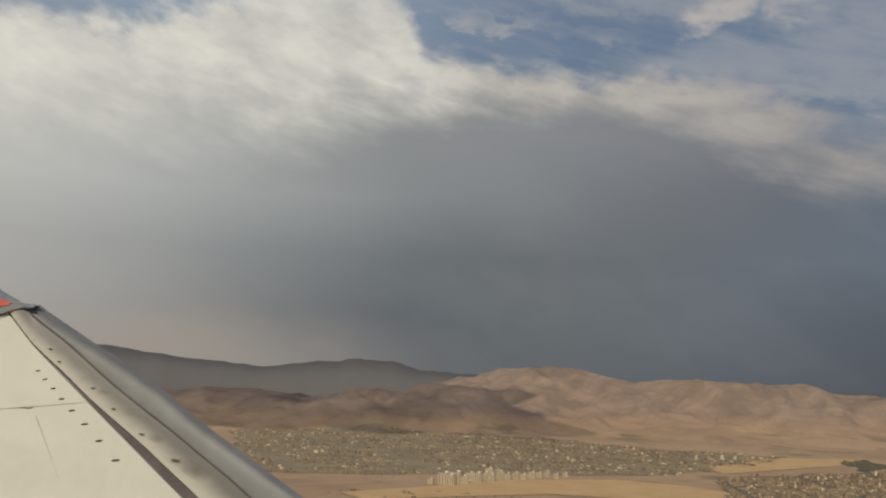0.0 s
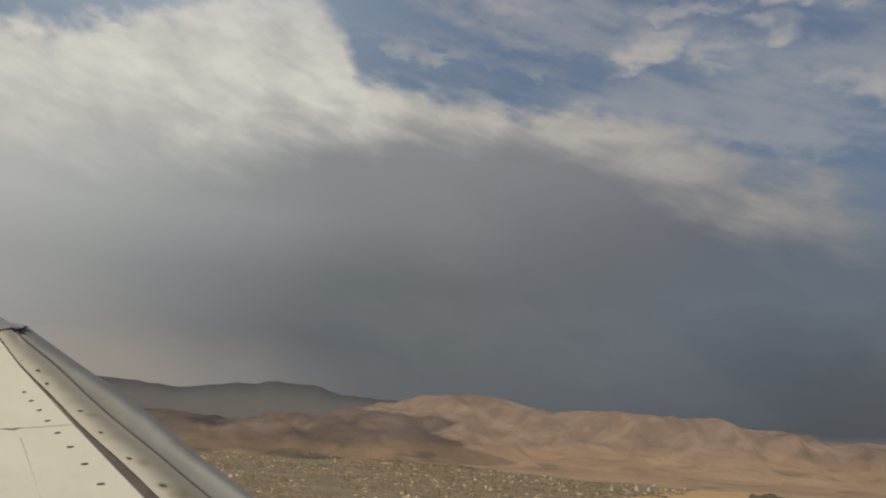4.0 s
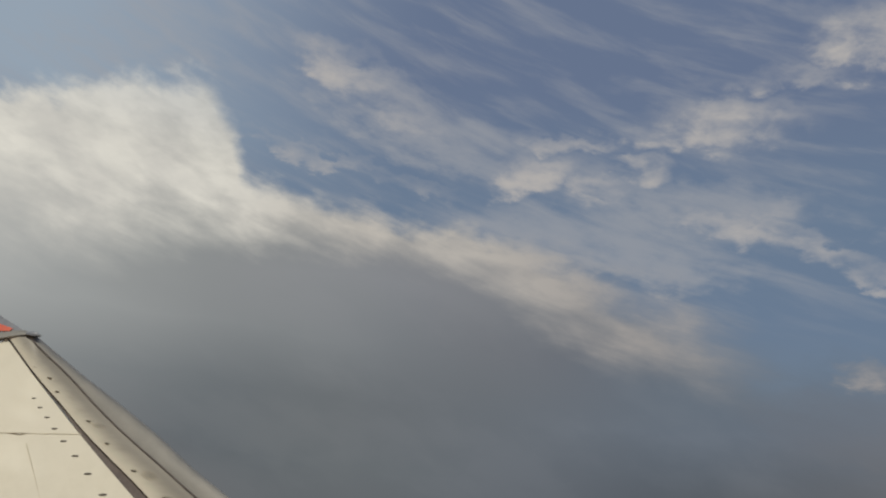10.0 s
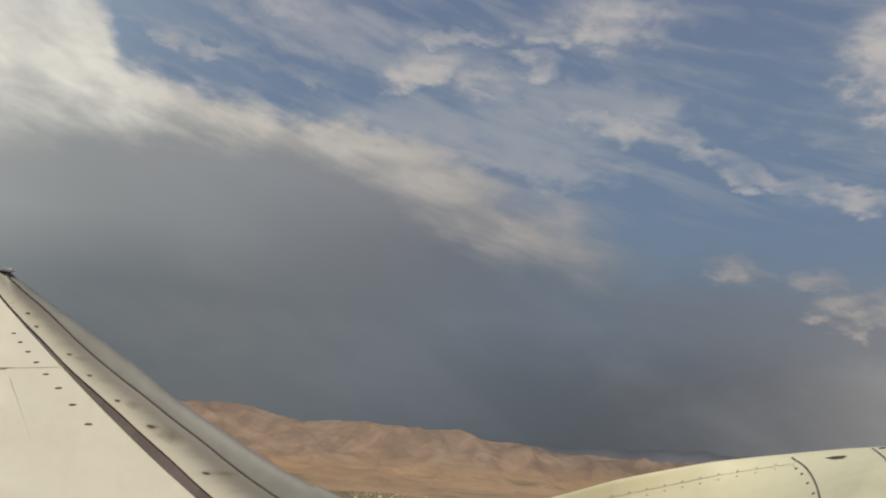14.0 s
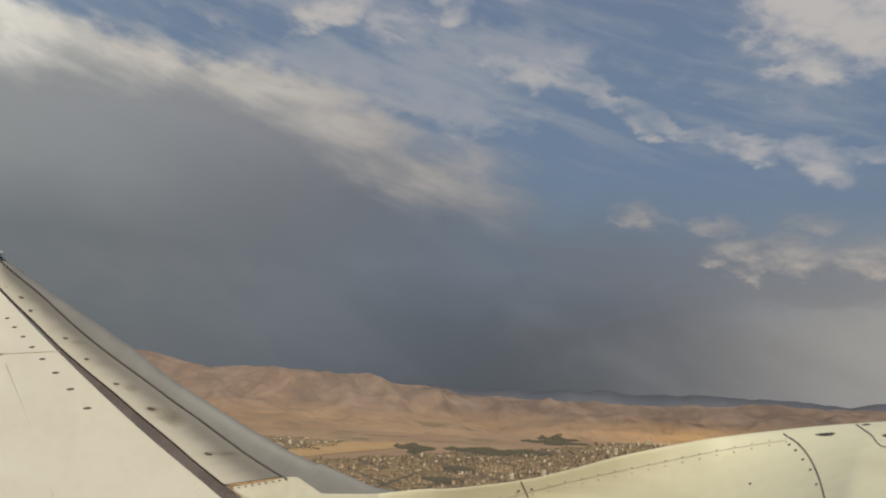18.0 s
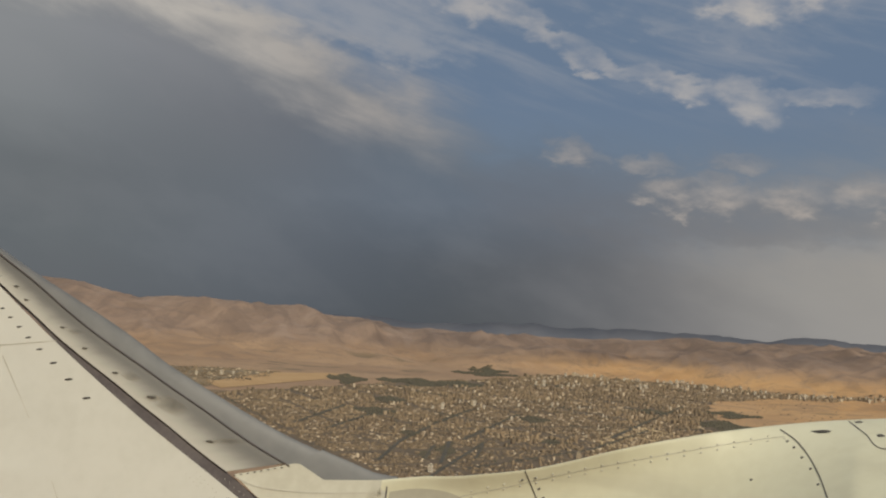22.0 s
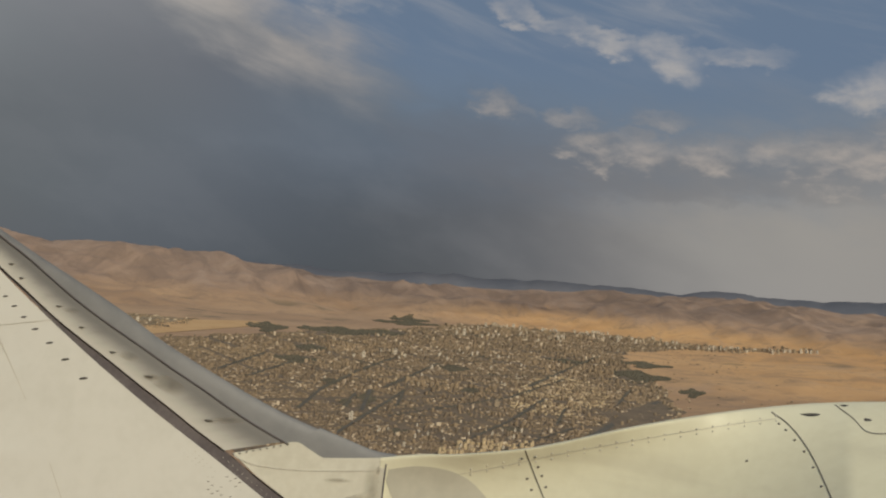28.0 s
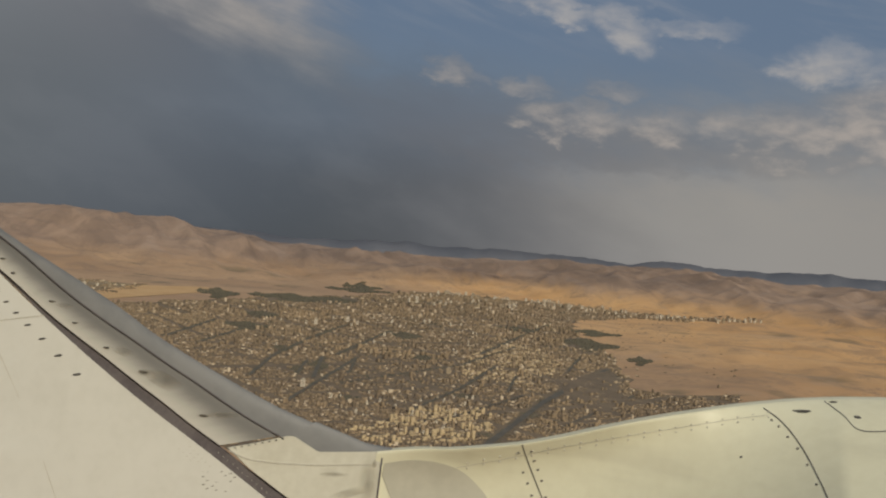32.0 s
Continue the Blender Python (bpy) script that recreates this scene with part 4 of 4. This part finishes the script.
def oval(name, centre, a, b, lean, parent, mat, lift=0.008, label="", proud=0.004):
    verts, faces = [skin(centre)], []
    n = 18
    base = lift(centre) if callable(lift) else lift
    verts[0] = skin(centre, base + proud)
    for ring, (f, l) in enumerate(((0.75, base + proud), (1.0, base - 0.004))):
        for k in range(n):
            t = 2 * math.pi * k / n
            x, y = a * f * math.cos(t), b * f * math.sin(t)
            verts.append(skin((centre[0] + x * math.cos(lean) - y * math.sin(lean), centre[1] + x * math.sin(lean) + y * math.cos(lean)), l))
    for k in range(n):
        l = (k + 1) % n
        faces.append((0, 1 + k, 1 + l))
        faces.append((1 + k, 1 + n + k, 1 + n + l, 1 + l))
    return part(name, mesh(name, verts, faces, mat, True), parent, label)


def smear(name, centre, a, b, lean, parent, lift):
    verts, faces, n, rings = [skin(centre, lift)], [], 24, 4
    for r in range(1, rings + 1):
        for k in range(n):
            t = 2 * math.pi * k / n
            x, y = a * r / rings * math.cos(t), b * r / rings * math.sin(t)
            verts.append(skin((centre[0] + x * math.cos(lean) - y * math.sin(lean), centre[1] + x * math.sin(lean) + y * math.cos(lean)), lift))
    for k in range(n):
        l = (k + 1) % n
        faces.append((0, 1 + k, 1 + l))
        for r in range(rings - 1):
            faces.append((1 + r * n + k, 1 + r * n + n + k, 1 + r * n + n + l, 1 + r * n + l))
    me = mesh(name, verts, faces, SMEAR, True)
    ob = part(name, me, parent, "brown soot stain")
    ob.visible_shadow = False
    return ob


def make_aircraft():
    craft = thing("aircraft", "cream-white airliner wing with soot-streaked slat and engine cowling", "aircraft", tuple(skin((-3.146, -2.073), -0.3)))
    gap_low = [(-5.641, 0.234), (-5.095, -0.299), (-4.770, -0.598), (-4.478, -0.903), (-4.120, -1.228), (-3.795, -1.514), (-3.470, -1.787), (-3.146, -2.041), (-2.821, -2.301), (-2.496, -2.548), (-2.106, -2.866), (-1.456, -3.406), (-0.936, -3.828)]
    gap_up = [(-5.615, 0.253), (-5.095, -0.260), (-4.770, -0.552), (-4.445, -0.851), (-4.120, -1.111), (-3.795, -1.358), (-3.470, -1.618), (-3.146, -1.865), (-2.821, -2.125), (-2.496, -2.366), (-2.171, -2.632), (-1.865, -2.866), (-1.196, -3.386), (-0.676, -3.828)]
    slat_line = [(-5.379, 0.319), (-5.080, 0.072), (-4.736, -0.194), (-4.346, -0.532), (-4.086, -0.740), (-3.761, -0.974), (-3.436, -1.195), (-3.112, -1.423), (-2.787, -1.637), (-2.462, -1.865), (-2.137, -2.079), (-1.766, -2.294)]
    nose_line = [(-5.336, 0.325), (-5.108, 0.169), (-4.640, -0.149), (-4.208, -0.422), (-3.656, -0.786), (-3.181, -1.137), (-2.561, -1.521), (-1.872, -1.911), (-1.417, -2.119), (-1.079, -2.249), (-0.786, -2.359), (-0.513, -2.411)]
    # the main panel behind the gap
    panel = sheet("wing_panel", [(-5.810, 0.104), (-7.045, -0.838), (-7.825, -1.813), (-7.825, -2.723), (-7.825, -3.828)], [gap_low[0], gap_low[3], gap_low[6], gap_low[9], gap_low[12]], craft, PAINT, 0.0, 0.16, 70, 10,
          label="cream painted wing panel")
    seal = sheet("gap_seal", gap_low, gap_up, craft, GAP, -0.02, 0.05, 70, 3, label="dark recessed gap behind the slat")
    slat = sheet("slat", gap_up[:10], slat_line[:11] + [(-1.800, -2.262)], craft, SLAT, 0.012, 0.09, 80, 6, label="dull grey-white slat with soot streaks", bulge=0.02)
    nose = sheet("leading_edge", slat_line, nose_line, craft, NOSE, 0.004, 0.20, 80, 8, roll=0.09, label="bare grey metal leading edge")
    strip("slat_joint", slat_line, 0.012, slat, GAP, 0.034, "thin dark joint along the slat", 60)
    # root fairing between wing and engine
    fairing = sheet("root_fairing", [(-2.400, -2.395), (-2.100, -2.345), (-1.768, -2.275), (-1.700, -2.268), (-1.655, -2.270), (-1.620, -2.285), (-1.400, -2.430), (-1.360, -2.447), (-1.300, -2.450), (-0.936, -2.450), (-0.624, -2.444)],
          [(-2.160, -2.630), (-2.030, -2.736), (-1.846, -2.879), (-1.586, -3.081), (-1.326, -3.295), (-1.131, -3.438), (-0.968, -3.633), (-0.780, -3.828)], craft, STAINED, 0.02, 0.12, 60, 8, label="stained cream fairing at the wing root")
    sheet("fairing_lip", [(-1.781, -2.320), (-1.358, -2.457), (-0.936, -2.457), (-0.546, -2.450)], [(-1.391, -2.106), (-1.066, -2.242), (-0.786, -2.359), (-0.513, -2.411)], craft, NOSE, 0.008, 0.1, 40, 5, roll=0.06, label="grey metal lip")
    strip("fairing_seam", [(-2.390, -2.424), (-2.270, -2.489), (-2.106, -2.541), (-1.781, -2.580), (-1.358, -2.600), (-0.676, -2.593)], 0.012, fairing, FAINT, 0.028)
    # engine cowling
    top = [(-0.702, -2.444), (-0.221, -2.405), (0.104, -2.405), (0.429, -2.385), (0.949, -2.333), (1.404, -2.249), (2.054, -2.099), (2.704, -1.976), (3.354, -1.878), (4.003, -1.807), (4.458, -1.774), (5.095, -1.755), (5.953, -1.768), (6.928, -1.839), (7.903, -1.976)]
    low = [(-0.884, -3.893), (-0.221, -3.893), (0.104, -3.893), (0.429, -3.893), (0.949, -3.893), (1.404, -3.893), (2.054, -3.893), (2.704, -3.893), (3.354, -3.893), (4.003, -3.893), (4.458, -3.893), (5.095, -3.893), (5.953, -3.893), (6.928, -3.893), (7.903, -3.893)]
    def crown(c):
        edge = float(np.interp(c[0], [v[0] for v in top], [v[1] for v in top]))
        return min(1.0, max(0.0, (c[1] - low[0][1]) / (edge - low[0][1])))

    def cowl_lift(c):
        """The cowling swells towards its crown at the wing and falls away towards its intake."""
        swell = float(np.interp(c[0], [((676) - 784) * 0.006499, ((850) - 784) * 0.006499, ((1100) - 784) * 0.006499, ((1250) - 784) * 0.006499, ((1350) - 784) * 0.006499, ((1500) - 784) * 0.006499], [0.2, 0.43, 0.47, 0.29, 0.0, -0.36]))
        return 0.03 + swell * crown(c) ** 6

    def on_cowl(c, up=0.006):
        f = crown(c)
        return cowl_lift(c) + up - 0.22 * (1 - math.sqrt(1 - f * f))

    cowl = sheet("engine_cowl", low, top, craft, COWL, cowl_lift, 0.6, 110, 22, roll=0.22, label="cream painted engine cowling")
    strip("cowl_joint", [(-0.634, -2.457), (-0.650, -2.593), (-0.673, -2.788), (-0.708, -3.113), (-0.767, -3.633)], 0.016, fairing, GAP, 0.034, "open dark joint")
    sheet("pylon_panel", [(-0.640, -2.720), (-0.450, -3.150), (-0.100, -3.400), (0.200, -3.550), (0.420, -3.650), (0.600, -3.780)], [(-0.611, -2.580), (-0.286, -2.542), (0.039, -2.580), (0.299, -2.691), (0.494, -2.880), (0.656, -3.110)],
          craft, GREY_BEIGE, lambda c: on_cowl(c, 0.008), 0.012, 40, 10, label="greyer panel beside the cowl joint")
    strip("cowl_joint", [(0.949, -2.346), (1.053, -2.606), (1.157, -2.866), (1.274, -3.178), (1.404, -3.568)], 0.014, cowl, SEAM, on_cowl, "open dark joint")
    strip("cowl_joint", [(3.821, -1.878), (4.003, -2.008), (4.166, -2.203), (4.296, -2.431), (4.393, -2.658), (4.471, -2.866), (4.556, -3.178), (4.621, -3.568)], 0.016, cowl, SEAM, on_cowl, "open dark joint")
    strip("cowl_joint", [(4.575, -1.787), (4.783, -1.943), (4.965, -2.106), (5.433, -2.106), (6.278, -2.125)], 0.013, cowl, SEAM, on_cowl, "panel joint")
    strip("panel_joint", [(-7.045, -1.066), (-5.745, -0.981), (-5.095, -0.942), (-4.770, -0.910), (-4.478, -0.884)], 0.010, panel, FAINT, 0.006)
    strip("panel_joint", [(-5.095, -1.066), (-4.835, -1.651), (-4.608, -2.203), (-4.380, -2.866), (-4.185, -3.503)], 0.008, panel, FAINT, 0.006)
    for c, a in (((-4.120, -1.547), 0.056), ((-4.328, -1.332), 0.052), ((-4.510, -1.144), 0.047), ((-4.673, -0.988), 0.043), ((-4.803, -0.851), 0.040), ((-4.913, -0.728), 0.036), ((-5.017, -0.617), 0.033), ((-5.108, -0.513), 0.03)):
        oval("vent", c, a, a * 0.28, 0.12, panel, SOOT, 0.004, "dark oval vent")
    oval("slot", (4.231, -1.911), 0.165, 0.02, 0.06, cowl, SOOT, on_cowl, "dark drain slot")
    oval("slot", (4.686, -1.800), 0.05, 0.014, 0.0, cowl, SOOT, on_cowl)
    oval("slot", (4.952, -1.963), 0.05, 0.022, -0.2, cowl, SOOT, on_cowl)
    # soot behind the slat's tracks
    for c, w, h, lean in (((-3.354, -1.534), 0.15, 0.045, -0.25), ((-3.146, -1.618), 0.32, 0.09, -0.5), ((-2.678, -2.028), 0.12, 0.03, -0.1), ((-2.463, -2.021), 0.26, 0.05, 0.0), ((-3.776, -1.248), 0.07, 0.018, -0.1), ((-3.600, -1.293), 0.18, 0.05, -0.4),
                          ((-4.133, -0.968), 0.06, 0.016, 0.0), ((-4.393, -0.728), 0.07, 0.016, 0.0), ((-4.263, -0.773), 0.14, 0.035, -0.3), ((-4.822, -0.409), 0.05, 0.013, 0.0), ((-4.939, -0.253), 0.06, 0.013, 0.0), ((-5.147, -0.136), 0.04, 0.010, 0.0),
                          ):
        smear("soot", c, w, h, lean, slat, 0.052 if w < 0.3 else 0.047)
    for c, w, h, lean in (((-0.80, -2.80), 0.34, 0.13, 1.35), ((-1.02, -2.93), 0.30, 0.05, 0.3), ((-0.728, -2.593), 0.09, 0.03, 1.2), ((-1.196, -2.710), 0.22, 0.03, 0.05)):
        smear("oil_stain", c, w, h, lean, fairing, 0.03)
    for c, w in (((-3.367, -1.527), 0.055), ((-2.684, -2.028), 0.05), ((-3.789, -1.248), 0.035), ((-4.146, -0.968), 0.03), ((-4.406, -0.728), 0.032), ((-4.835, -0.409), 0.026), ((-4.952, -0.253), 0.03)):
        oval("track_hole", c, w, w * 0.3, -0.15, slat, SOOT, 0.036, "dark hole over a slat track")
    # fasteners
    for k in range(20):
        f = k / 19
        x, y = 835 + 545 * f, 842 - 100 * f ** 0.92
        for up in (4, -5):
            oval("rivet", (((x) - 784) * 0.006499, (441 - (y + up)) * 0.006499), 0.012, 0.009, 0.2, cowl, FAINT, on_cowl)
    strip("cowl_lap", [(0.201, -2.632), (0.754, -2.522), (1.404, -2.379), (2.054, -2.255), (2.704, -2.138), (3.354, -2.028), (3.873, -1.956)], 0.006, cowl, FAINT, on_cowl)
    for c in ((0.981, -2.678), (1.033, -2.808), (1.150, -2.645), (1.196, -2.775), (1.105, -2.541), (0.916, -2.444), (1.066, -2.424), (1.241, -2.970), (1.079, -2.951), (3.906, -2.015), (3.984, -2.086), (4.081, -2.203), (4.185, -2.333), (4.283, -2.515), (4.367, -2.736), (4.445, -2.983), (3.516, -2.450)):
        oval("rivet", c, 0.018, 0.014, 0.3, cowl, SEAM, on_cowl)
    for r in range(6):
        for k in range(4):
            x, y = 372 + 16 * k + 7 * (r % 2), 846 + 7 * r + 3 * k
            oval("fastener", (((x) - 784) * 0.006499, (441 - (y)) * 0.006499), 0.022, 0.006, 0.1, panel, SEAM, 0.004)
    for r in range(8):
        for k in range(3):
            oval("fastener", ((322 + 7 * r + 13 * k - 784) * 0.006499, (441 - (803 + 7 * r + 2 * k)) * 0.006499), 0.016, 0.005, 0.1, panel, FAINT, 0.004)
    for k in range(9):
        x, y = 415 + 12 * k, 812 - 2.2 * k
        oval("fastener", (((x) - 784) * 0.006499, (441 - (y)) * 0.006499), 0.014, 0.007, 0.1, fairing, SEAM, 0.032)
    for k in range(14):
        x, y = 398 + 8.5 * k, 818 + 7.1 * k
        oval("bolt", (((x) - 784) * 0.006499, (441 - (y)) * 0.006499), 0.007, 0.004, 0.5, seal, FAINT, -0.010)
    # winglet at the tip
    sheet("tip_fairing", [(-5.875, 0.188), (-5.615, 0.240), (-5.388, 0.273), (-5.225, 0.273)], [(-5.875, 0.279), (-5.648, 0.331), (-5.420, 0.344), (-5.193, 0.292)], craft, NOSE, 0.05, 0.15, 24, 4, roll=0.05, label="pale cap at the wing tip")
    oval("tip_light", (-5.251, 0.286), 0.10, 0.03, -0.1, craft, NAVY, 0.07, "dark tip light")
    winglet = sheet("winglet", [(-6.135, 0.721), (-5.940, 0.624), (-5.778, 0.526), (-5.550, 0.409), (-5.407, 0.331)], [(-6.135, 0.266), (-5.940, 0.292), (-5.778, 0.305), (-5.615, 0.312), (-5.420, 0.312)], craft, NAVY, 0.02, 0.06, 24, 4, label="blue-grey winglet")
    sheet("winglet_band", [(-6.070, 0.526), (-5.810, 0.435), (-5.563, 0.357)], [(-6.070, 0.318), (-5.810, 0.325), (-5.602, 0.325)], winglet, RED, 0.03, 0.02, 16, 3, label="red band on the winglet")
    return craft


make_aircraft()
